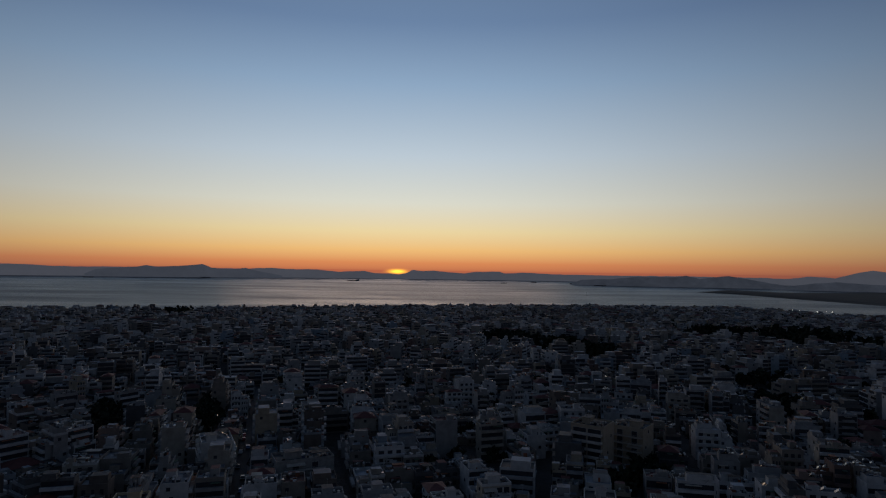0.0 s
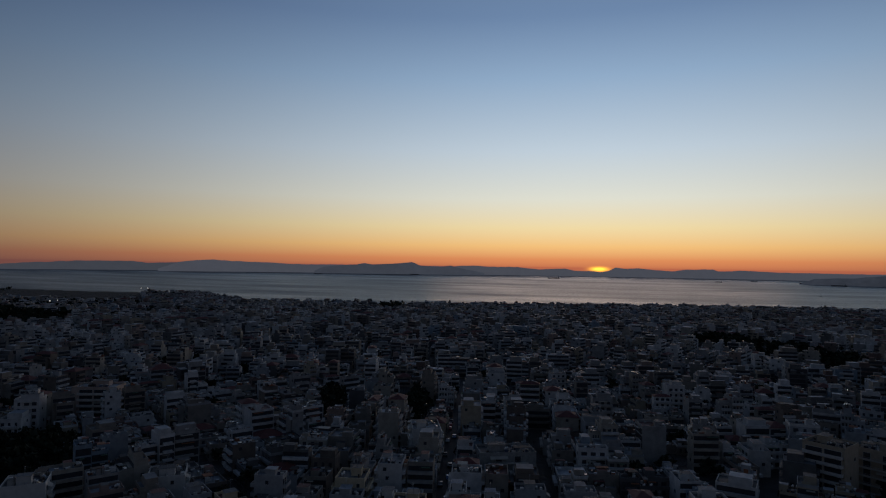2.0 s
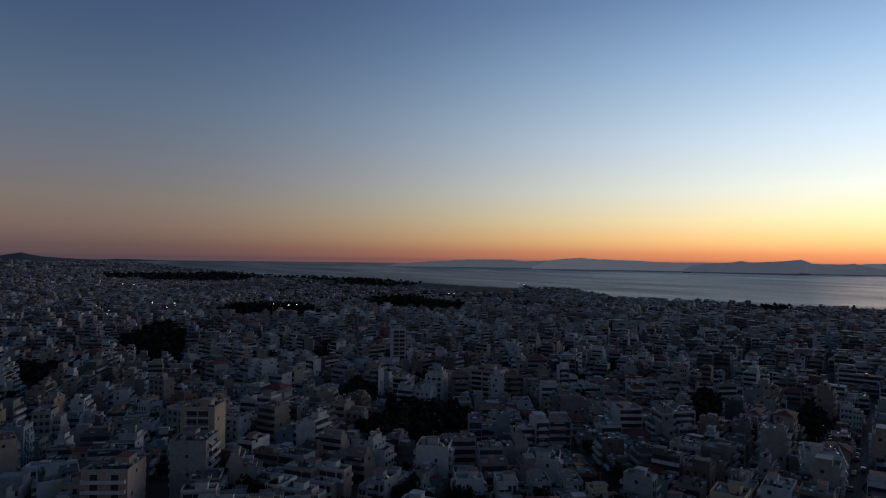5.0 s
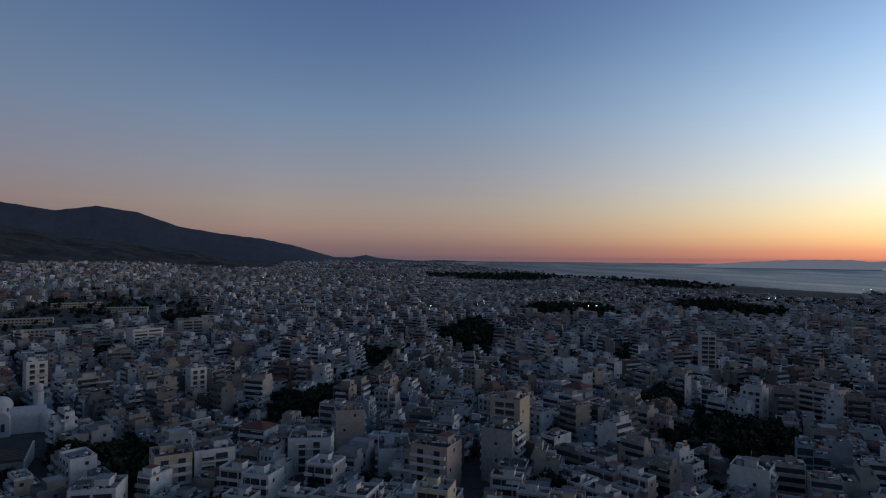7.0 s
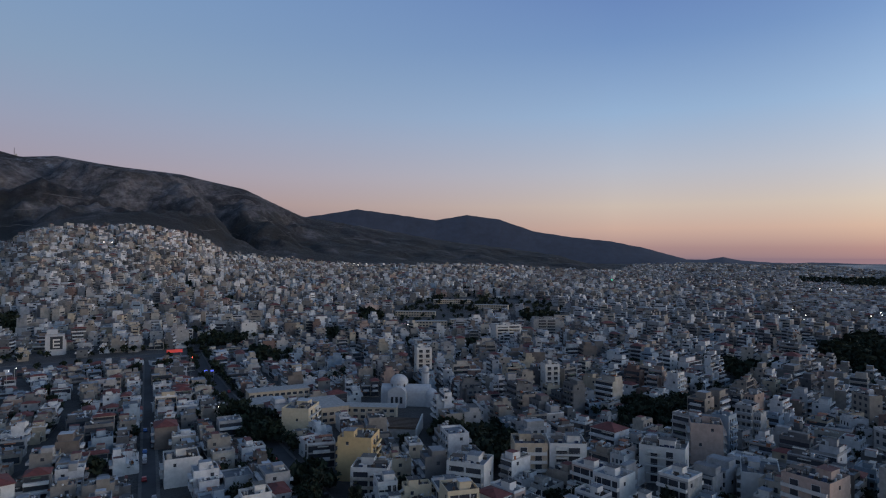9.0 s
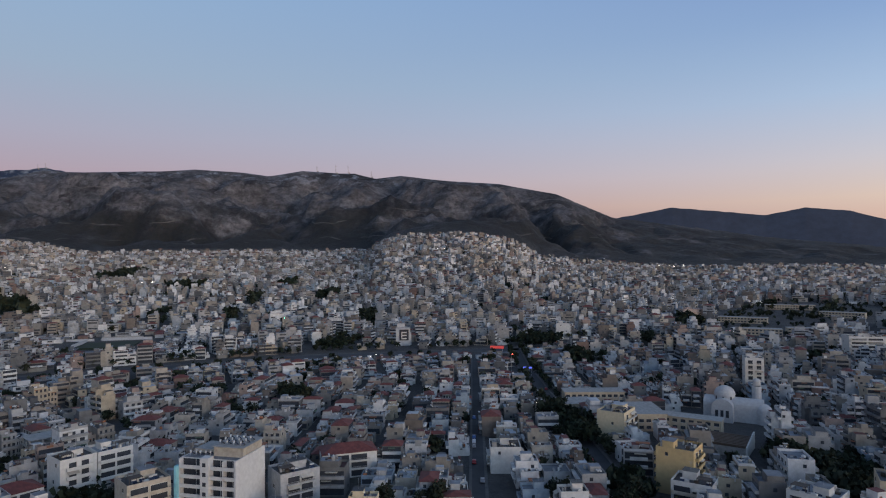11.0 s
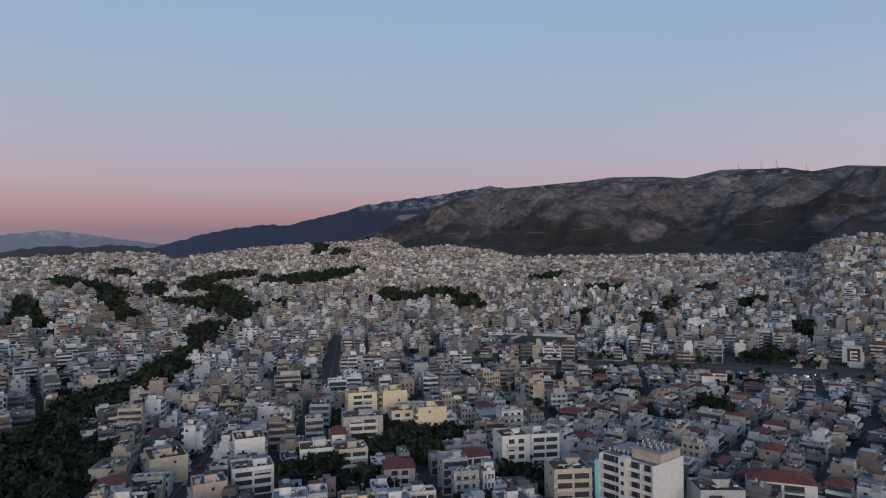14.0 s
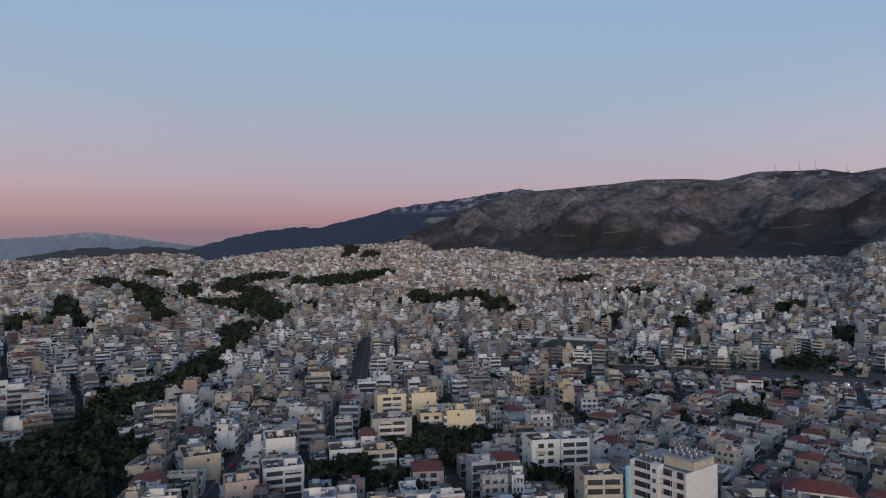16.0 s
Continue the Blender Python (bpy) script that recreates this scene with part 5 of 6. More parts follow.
landmark(-17.0, 280, 14, 13, 5, -20, M_BEIGE, "beige block with a roof hut", seed=44)
landmark(12.4, 243, 22, 12, 3, 12, M_CONCRETE, "broad grey low block", seed=45)
landmark(47.0, 371, 22, 13, 5, -25, M_PINK, "reddish apartment block with balconies", seed=46, shaded_bays=True)

landmark(103.8, 599, 26, 16, 6, 20, M_WHITE, "large white institutional block with ribbon windows", seed=47, shaded_bays=True)
landmark(100.2, 660, 28, 15, 6, 10, M_CONCRETE, "long grey institutional block", seed=48, shaded_bays=True)
landmark(116.0, 880, 30, 20, 3, 20, M_PINK, "broad low reddish block beyond the church", seed=49, shaded_bays=False)
landmark(177.4, 640, 16, 12, 4, 6, M_CONCRETE, "dark grey block among the pale houses", seed=50, shaded_bays=True)


def round_bits(bm, kind, x, y, z, r, h, seg=20):
    if kind == "dome":
        for k in range(5):
            a0, a1 = math.pi / 2 * k / 5, math.pi / 2 * (k + 1) / 5
            m = Matrix.Translation((x, y, z + h * (math.sin(a0) + math.sin(a1)) / 2))
            bmesh.ops.create_cone(bm, cap_ends=(k == 4), segments=seg, radius1=r * math.cos(a0), radius2=max(r * math.cos(a1), .02), depth=h * (math.sin(a1) - math.sin(a0)), matrix=m)
    else:
        bmesh.ops.create_cone(bm, cap_ends=True, segments=seg, radius1=r, radius2=r, depth=h, matrix=Matrix.Translation((x, y, z + h / 2)))


def bm_part(name, make, mats, parent, label=""):
    bm = bmesh.new()
    make(bm)
    me = bpy.data.meshes.new(name)
    bm.to_mesh(me)
    bm.free()
    for m in mats:
        me.materials.append(m)
    return part(name, me, parent, label)


def vault(bm, x, y, z, length, half, along_x=True, seg=10):
    """Half-barrel roof."""
    rows = []
    for e in (-length / 2, length / 2):
        row = []
        for k in range(seg + 1):
            a = math.pi * k / seg
            u, h = half * math.cos(a), half * .8 * math.sin(a)
            row.append(bm.verts.new((x + e, y + u, z + h) if along_x else (x + u, y + e, z + h)))
        rows.append(row)
    for k in range(seg):
        bm.faces.new((rows[0][k], rows[0][k + 1], rows[1][k + 1], rows[1][k]))
    bm.faces.new(rows[0])
    bm.faces.new(rows[1][::-1])
    bmesh.ops.recalc_face_normals(bm, faces=bm.faces)


def church():
    az, r = 112.9, 356
    x, y = bearing(az, r)
    PLOTS.append((x, y, 24))
    PLOTS.append((*bearing(az, r - 26), 12))
    top = new("church")
    part("nave", boxes_mesh("nave", [box(0, 0, -4, 9, 33, 12), box(-5, 0, -4, 9, 12, 22)], [M_STONE]), top)
    bm_part("vault", lambda bm: (vault(bm, 0, 0, 9, 33, 6), vault(bm, -5, 0, 9, 22, 6, False)), [M_STONE], top, "white rounded church roof")
    bm_part("drum", lambda bm: round_bits(bm, "drum", -5, 0, 11, 5.9, 4.0), [M_STONE], top)
    bm_part("dome", lambda bm: round_bits(bm, "dome", -5, 0, 15, 6.2, 5.4, 24), [M_STONE], top, "pale rounded dome")
    bm_part("apse", lambda bm: (round_bits(bm, "drum", 17, -3, -4, 4.5, 12), round_bits(bm, "dome", 17, -3, 8, 4.5, 4)), [M_STONE], top)
    bell = bm_part("bell_tower", lambda bm: round_bits(bm, "drum", 12, 9, -4, 2.6, 24, 12), [M_STONE], top, "round white bell tower")
    bm_part("belfry", lambda bm: (round_bits(bm, "drum", 12, 9, 20.6, 2.2, 2.4, 12), round_bits(bm, "dome", 12, 9, 23, 2.4, 1.8, 12)), [M_STONE], bell)
    for k in range(8):
        a = k * math.pi / 4
        o = part("window", cached("drum_window", lambda: boxes_mesh("window", [box(0, 0, 0, 2.2, 1.0, .2)], [M_GLASS_SHADE])), top)
        o.location, o.rotation_euler = (-5 + 5.85 * math.cos(a), 5.85 * math.sin(a), 12.2), (0, 0, a + math.pi / 2)
    for wx in (-8, -5, -2):
        o = part("window", cached("arch_window", lambda: boxes_mesh("window", [box(0, 0, 0, 4.2, 1.7, .2)], [M_GLASS_SHADE])), top)
        o.location = (wx, -11.05, 3)
    top.matrix_basis = pose(x, y, float(land_z(x, y)), 0, 0, az - 8) @ Matrix.Scale(.84, 4)
    tagged(top, "large white church with dome, vaults and round bell tower", "church")


church()


def long_hall(az, r, w, d, h, turn, label, windows=True):
    x, y = bearing(az, r + d / 2)
    PLOTS.append((x, y, w * .5))
    top = new("school_hall")
    part("wall", boxes_mesh("wall", [box(0, 0, -4, h, w, d, 0, 1), box(0, 0, h, h + .4, w + .8, d + .8, 0, 1)], [M_BEIGE, M_CONCRETE]), top)
    if windows:
        n = int(w / 3.4)
        for fl in range(int(h // 3)):
            for s in (-1, 1):
                for k in range(n):
                    o = part("window", cached("hall_window", lambda: boxes_mesh("window", [box(0, 0, 0, 1.5, 2.2, .12, 0), box(0, -.05, -.12, 0, 2.4, .2, 1)], [M_GLASS_SHADE, M_WHITE])), top)
                    o.location, o.rotation_euler = (-w / 2 + (k + .5) * w / n, s * (d / 2 + .03), fl * 3.2 + 1.2), (0, 0, 0 if s < 0 else math.pi)
    top.matrix_basis = pose(x, y, float(land_z(x, y)), 0, 0, az + turn)
    tagged(top, label, "school")


long_hall(116.4, 322, 30, 9, 6.6, -10, "long low cream school wing with a flat grey roof")
long_hall(120.0, 318, 14, 26, 8, 16, "cream two-storey wing with wide windows")
long_hall(124.4, 368, 34, 12, 7, 12, "broad grey-roofed hall beside the avenue")
long_hall(126.3, 345, 24, 16, 5, 20, "low flat hall with a grey roof", False)


for _az, _el, _w, _turn, _label in ((108.7, -4.13, 62, 8, "long low hall among the trees"), (112.1, -5.28, 54, -6, "long low hall with a dark flat roof"), (107.2, -6.0, 46, 12, "broad two-storey school wing among trees"),
                                    (110.8, -6.21, 40, 4, "low hall at the edge of the wooded grounds"), (105.1, -4.62, 50, -10, "long pale hall with rows of windows"), (78.6, -7.3, 44, 24, "long low hall beside a wood")):
    long_hall(_az, ground_at(_az, _el, 3)[2], _w, 13, 6.4, _turn, _label)


def stepped_roof():
    """Dark sawtooth roof with a white stepped wall along its end."""
    az, r = 114.2, 300
    x, y = bearing(az, r)
    PLOTS.append((x, y, 15))
    top = new("workshop")
    part("wall", boxes_mesh("wall", [box(0, 0, -4, 4, 26, 18, 0, 1)], [M_CONCRETE, M_TRUNK]), top)
    for k in range(8):
        part("roof_beam", cached("roof_beam", lambda: boxes_mesh("roof_beam", [box(0, 0, 4, 5, 26, 1.2, 0)], [M_TRUNK])), top).location = (0, -8 + k * 2.3, 0)
        part("wall_step", cached("wall_step", lambda: boxes_mesh("wall_step", [box(13.3, 0, -4, 4.6, .6, 2.3)], [M_WHITE])), top).location = (0, -8 + k * 2.3, k * .35)
    top.matrix_basis = pose(x, y, float(land_z(x, y)), 0, 0, az - 12)
    tagged(top, "dark ribbed roof with a white stepped end wall", "workshop")


stepped_roof()


def bare_frame():
    """Unfinished concrete frame: slabs on columns."""
    az, r = 170.4, 322
    x, y = bearing(az, r)
    PLOTS.append((x, y, 10))
    top = new("concrete_frame")
    for k in range(4):
        part("floor_slab", cached("frame_slab", lambda: boxes_mesh("floor_slab", [box(0, 0, -.25, 0, 15, 12)], [M_CONCRETE])), top).location = (0, 0, k * 3.2)
    for cx in (-7, -2.3, 2.3, 7):
        for cy in (-5.5, 0, 5.5):
            part("column", cached("frame_column", lambda: boxes_mesh("column", [box(0, 0, -3, 9.6, .45, .45)], [M_CONCRETE])), top).location = (cx, cy, 0)
    top.matrix_basis = pose(x, y, float(land_z(x, y)) + .2, 0, 0, az + 15)
    tagged(top, "unfinished bare concrete building frame with open floors", "building frame")


bare_frame()


def sign_building():
    az, r = 141.8, 612
    x, y = bearing(az, r + 7)
    PLOTS.append((x, y, 13))
    PLOTS.append((*bearing(az, r - 16), 12))
    top = new("office_building")
    part("wall", boxes_mesh("wall", [box(3, 0, -6, 17, 14, 14, 0, 1), box(1, 3, 17, 21, 8, 8, 0, 1), box(10.6, 1, 0, 12, 1.2, 10, 0, 1)], [M_STONE, M_CONCRETE]), top)
    sign = part("sign", boxes_mesh("sign", [box(4, -7.2, 5, 15.6, 9, .3)], [M_GLASS_SHADE]), top, "dark square sign with pale bars")
    for k in range(3):
        part("bar", boxes_mesh("bar", [box(4, -7.5, 6.2 + k * 3, 7.4 + k * 3, 5, .2)], [M_WHITE]), sign)
    part("bar", boxes_mesh("bar", [box(1.9, -7.5, 6.2, 13.4, .8, .2)], [M_WHITE]), sign)
    top.matrix_basis = pose(x, y, float(land_z(x, y)), 0, 0, az)
    tagged(top, "white office building with a dark square sign on its front", "office building")


sign_building()


M_GRASS = plain("mown_grass", (.018, .030, .011), 0.95, 0, 0.4, 6)


def sports_ground():
    x, y, r = ground_at(165.9, -6.5)
    az = 165.9
    PLOTS.append((x, y, 46))
    top = new("sports_ground")
    part("pitch", boxes_mesh("pitch", [box(0, -6, -3, .5, 52, 52)], [M_GRASS]), top, "dark green playing field")
    part("stand", boxes_mesh("stand", [box(4, 24 + k * 1.2, -3, 2.0 + k * .7, 40, 1.2) for k in range(4)], [M_CONCRETE]), top, "pale concrete stand")
    for wx, wy, wl, turned in ((-27, -4, .6, 46), (10, 21.5, 48, .6), (-34, 20, 26, .6)):
        part("boundary_wall", boxes_mesh("boundary_wall", [box(wx, wy, -3, 3.4, wl, turned)], [M_STONE]), top, "pale boundary wall")
    top.matrix_basis = pose(x, y, float(land_z(x, y)), 0, 0, az - 15)
    tagged(top, "small sports ground with concrete stand and walls", "sports ground")


sports_ground()


LOT = 10.5


def lots():
    """House plots along the street grids: x, y, turn, district."""
    reach = 300
    bu, i = np.meshgrid(np.arange(-6, 7), np.arange(5), indexing="ij")
    bv, j = np.meshgrid(np.arange(-9, 10), np.arange(3), indexing="ij")
    us, vs = (bu * (5 * LOT + 7) + (i + .5) * LOT).ravel(), (bv * (3 * LOT + 5.6) + (j + .5) * LOT).ravel()
    U, V = (g.ravel() for g in np.meshgrid(us, vs, indexing="ij"))
    near = U * U + V * V < reach * reach
    U, V = U[near], V[near]
    out = []
    for k, (cx, cy, turn) in enumerate(DISTRICTS):
        c, s = math.cos(turn), math.sin(turn)
        X, Y = cx + U * c - V * s, cy + U * s + V * c
        close = np.argsort((SEEDS[:, 0] - cx) ** 2 + (SEEDS[:, 1] - cy) ** 2)[:16]
        d = (X[:, None] - SEEDS[None, close, 0]) ** 2 + (Y[:, None] - SEEDS[None, close, 1]) ** 2
        own = d.argmin(1) == 0
        out.append(np.stack([X[own], Y[own], np.full(own.sum(), turn), np.full(own.sum(), k)], 1))
    out = np.concatenate(out)
    r = np.hypot(out[:, 0], out[:, 1])
    az = np.degrees(np.arctan2(-out[:, 0], out[:, 1]))
    az = np.where(az < -90, az + 360, az)
    edge = np.where(az > 44, np.interp(az, TOWN_AZ, TOWN_R), 1e9)
    edge = np.minimum(edge, shore_r(az) - 22)
    out = out[(r > 140) & (r < np.minimum(edge, 2700)) & (az > -42) & (az < 219)]
    return out[free_of_houses(out[:, 0], out[:, 1])]


MATS_FAR = [M_FACADE_FAR, M_ROOF_FAR, M_GLASS_SHADE, M_FACADE_FAR, M_TILE, M_AWNING, M_AWNING_GREEN, M_AWNING_RUST, M_PERGOLA, M_PANEL, M_OLD_WHITE]
FRONT_ROWS = (180.0, 221.0)
FRONT_PAINTS = ((M_OLD_WHITE, "white"), (M_SAND, "sand-coloured"), (M_LIGHT_GREY, "light grey"), (M_WHITE, "off-white"), (M_PALE_BLUE, "pale blue"), (M_CREAM, "cream"), (M_BEIGE, "beige"), (M_PINK, "dull pink"), (M_CONCRETE, "grey"))


def build_town():
    kinds = [(10.4, 10, 3), (10, 9.6, 4), (10.4, 10, 5), (10.4, 9.4, 4), (9.6, 8.8, 2), (10.4, 10, 6), (9.8, 9, 3), (10.4, 9.4, 5), (10, 9.2, 2), (9.4, 8.6, 1)]
    near, far, wood = {}, [], []
    for x, y, turn, k in lots():
        r = math.hypot(x, y)
        az = math.degrees(math.atan2(-x, y)) % 360
        if r > 260:
            spread = min(2.0, r / 500)
            x, y, turn = x + rnd.gauss(0, spread), y + rnd.gauss(0, spread), turn + rnd.gauss(0, .03 + min(.12, r / 12000))
        z = float(land_z(x, y))
        if rnd.random() < .10:
            wood.append((x, y, z, r))
            continue
        if 42 < az < 66 and r > 1150 and rnd.random() < .45:
            if rnd.random() < .5:
                wood.append((x, y, z, r))
            continue
        low = 117 < az < 166 and r < 550
        flat = (az < 80 or az > 300) and r > 900
        kind = rnd.choice((4, 8, 9, 9, 6, 4) if low else (0, 1, 3, 6, 4, 8, 6, 0, 4, 8) if r < 260 else ((0, 4, 6, 8, 1) if flat else (0, 1, 2, 3, 5, 1, 3, 6, 0, 4, 8, 0, 6, 4)))
        tiled = rnd.random() < (.22 if low else .07)
        if low and not tiled and r > FRONT_ROWS[1]:
            tiled = 2
        face = turn + rnd.choice((0, 0, math.pi / 2, math.pi))
        w, d, floors = kinds[kind]
        if FRONT_ROWS[0] < r < FRONT_ROWS[1]:
            pick = rnd.randrange(4)
            key = (kind, tiled, pick)
            m = pose(x, y, z, 0, 0, math.degrees(face))
            if key in near:
                copy_thing(near[key], m)
                continue
            paint, tint = FRONT_PAINTS[(kind * 3 + pick * 2 + pick // 2) % len(FRONT_PAINTS)]
            ob = near[key] = near_house(w, d, floors, 100 + kind * 7 + pick, paint, tiled)
            ob.matrix_basis = m
            ob.name = "town_house" if floors < 3 else "apartment_building"
            tagged(ob, tint + (" plastered town house with " if floors < 3 else " plastered apartment block with balconies and ") + ("a red tiled roof" if tiled else "a cluttered flat roof"),
                   "house" if floors < 3 else "apartment building", "houses of the town")
        else:
            if not low and r > 260:
                floors = rnd.choice((1, 2, 2, 3) if flat else (1, 2, 2, 2, 3, 3, 4, 5) if r < 700 else (1, 1, 2, 2, 2, 3, 3, 3, 4, 5))
            if 131 < az < 173 and 500 < r < 556 or abs(az - 165.9) < 5.5 and 590 < r < 790:
                floors = 1
            broad = rnd.uniform(.8, 1.2) * (1.45 if r > 420 and rnd.random() < .2 else 1) * (1.1 if r > 700 else 1)
            far.append((x, y, z, face, w * broad, d * rnd.uniform(.75, 1.1), floors, tiled, 1 if r < FRONT_ROWS[0] else 0 if r < 420 else 1 if r < 700 else 2 if r < 1300 else 3))
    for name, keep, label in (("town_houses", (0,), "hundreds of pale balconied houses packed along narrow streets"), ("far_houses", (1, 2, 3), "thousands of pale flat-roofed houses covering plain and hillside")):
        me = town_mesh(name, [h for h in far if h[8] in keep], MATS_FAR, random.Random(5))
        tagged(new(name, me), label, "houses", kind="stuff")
    return wood


def plain_houses():
    """The last quarters of the town, out on the coastal plain."""
    rng = random.Random(31)
    rows, tones = [], []
    for gx in range(-230, 1):
        for gy in range(-20, 110):
            x, y = (gx + rng.uniform(-.4, .4)) * 20, (gy + rng.uniform(-.4, .4)) * 20
            r, az = math.hypot(x, y), math.degrees(math.atan2(-x, y))
            if not 64 < az < 95 or not 2640 < r < min(float(np.interp(az, TOWN_AZ, TOWN_R)), float(shore_r(np.array(az))) - 30):
                continue
            # quarters parted by open, wooded ground
            if noise.noise(Vector((x, y, 0)) / 380) > .18 or rng.random() < .2:
                continue
            z, h = float(land_z(x, y)), rng.uniform(4, 12)
            rows.append((x, y, z - 3, z + h, rng.uniform(4, 11), rng.uniform(4, 9), rng.uniform(0, 1.57), 0, 1))
            tones.append(rng.random())
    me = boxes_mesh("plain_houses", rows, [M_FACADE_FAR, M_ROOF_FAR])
    for name, values in (("tone", tones), ("roof_tone", tones[::-1])):
        me.attributes.new(name, "FLOAT", "POINT").data.foreach_set("value", np.repeat(np.array(values), 8).astype(np.float32))
    tagged(new("plain_houses", me), "far low houses scattered over the coastal plain", "houses", kind="stuff")


plain_houses()
WOOD = build_town()


# ---- trees ----
TREES = [make_tree(21, 9, 3.4, M_LEAF), make_tree(22, 11, 4.0, M_LEAF), make_tree(23, 8, 3.0, M_LEAF_BROWN), make_tree(24, 12, 2.4, M_LEAF, True)]
for _t in TREES:
    tagged(_t, "dark leafy tree among the houses" if _t is not TREES[2] else "browning autumn tree among the houses", "tree", "trees of the town")


def plant():
    rng = random.Random(8)
    spots = []
    for x, y, a, b, turn, r, tall in GROVES:
        gap = 5.6 if r < 420 else 10.0 if r < 800 else 17
        n = min(int(math.pi * a * b / gap ** 2), 60)
        for _ in range(max(n, 2)):
            q, s = math.sqrt(rng.random()), rng.uniform(0, 6.283)
            u, v = a * q * math.cos(s), b * q * math.sin(s)
            px, py = x + u * math.cos(turn) - v * math.sin(turn), y + u * math.sin(turn) + v * math.cos(turn)
            spots.append((px, py, rng.uniform(.75, 1.3) * tall / 8))
    for pts, tall, gap in WOODS:
        (x0, y0), (x1, y1) = pts.min(0), pts.max(0)
        n = int((x1 - x0) * (y1 - y0) / gap ** 2)
        px, py = (np.array([rng.uniform(a, b) for _ in range(n)]) for a, b in ((x0, x1), (y0, y1)))
        for x, y in zip(*(q[inside(px, py, pts)] for q in (px, py))):
            if math.hypot(x, y) > 150:
                spots.append((float(x), float(y), rng.uniform(.7, 1.35) * tall / 8))
    for x, y, z, r in WOOD:
        for _ in range(3 if r < 600 else 1):
            spots.append((x + rng.uniform(-5, 5), y + rng.uniform(-5, 5), rng.uniform(.6, 1.0)))
    for x0, y0, x1, y1, hw in STRIPS:
        if hw > 4:
            n = int(math.hypot(x1 - x0, y1 - y0) / (6.0 if hw == 6.5 else 8))
            for k in range(n):
                side = rng.choice((-1, 1)) * (hw - .5)
                d = Vector((x1 - x0, y1 - y0)).normalized()
                spots.append((x0 + (x1 - x0) * k / n - d.y * side, y0 + (y1 - y0) * k / n + d.x * side, rng.uniform(.6, 1.0)))
    spots.sort(key=lambda s: math.hypot(s[0], s[1]))
    used = set()
    verts, quads = [], []
    clouds = []
    for k in range(6):
        v, q = leaf_cloud(random.Random(60 + k), 22, 4.0, 3.3, 1.8, 5.2)
        clouds.append(np.array([tuple(p) for p in v]))
    clouds_near = []
    for k in range(5):
        v, q = leaf_cloud(random.Random(70 + k), 62, 3.6, 3.2, .98, 5.0)
        clouds_near.append(np.array([tuple(p) for p in v]))
    clouds_far = []
    for k in range(6):
        v, q = leaf_cloud(random.Random(80 + k), 10, 6.4, 3.8, 3.4, 5.0)
        clouds_far.append(np.array([tuple(p) for p in v]))
    total = 0
    lie = land_z([q[0] for q in spots], [q[1] for q in spots])
    for i, (x, y, s) in enumerate(spots):
        z = float(lie[i])
        if i < 160:
            k = rng.choice((0, 0, 1, 1, 2, 3))
            m = pose(x, y, z, 0, 0, rng.uniform(0, 360))
            if k in used:
                copy_thing(TREES[k], m)
            else:
                TREES[k].matrix_basis = m
                used.add(k)
            continue
        r = math.hypot(x, y)
        c = rng.choice(clouds_near if r < 420 else clouds if r < 900 else clouds_far)
        a = rng.uniform(0, 6.28)
        rot = np.array([[math.cos(a), -math.sin(a), 0], [math.sin(a), math.cos(a), 0], [0, 0, 1]])
        v = c @ rot.T * s + (x, y, z)
        verts.append(v)
        total += len(v)
    allv = np.concatenate(verts)
    q = np.arange(total).reshape(-1, 4)
    tagged(new("woods", quads_mesh("woods", allv, q, [M_LEAF])), "dark groves, gardens and street trees scattered through the town", "trees", kind="stuff")


plant()


M_TYRE = plain("tyre_rubber", (.02, .02, .02), 0.9)
M_HULL = plain("ship_steel", (.03, .03, .035), 0.6)
M_SHORE = plain("wooded_shore", (.03, .034, .03), 0.95, 0, 0.5, 30)
CAR_PAINTS = [plain("car_" + n, c, 0.3, 0.2, 0.05) for n, c in (("white", (.55, .55, .55)), ("grey", (.2, .2, .21)), ("black", (.02, .02, .022)), ("blue", (.04, .10, .25)), ("red", (.28, .03, .03)))]


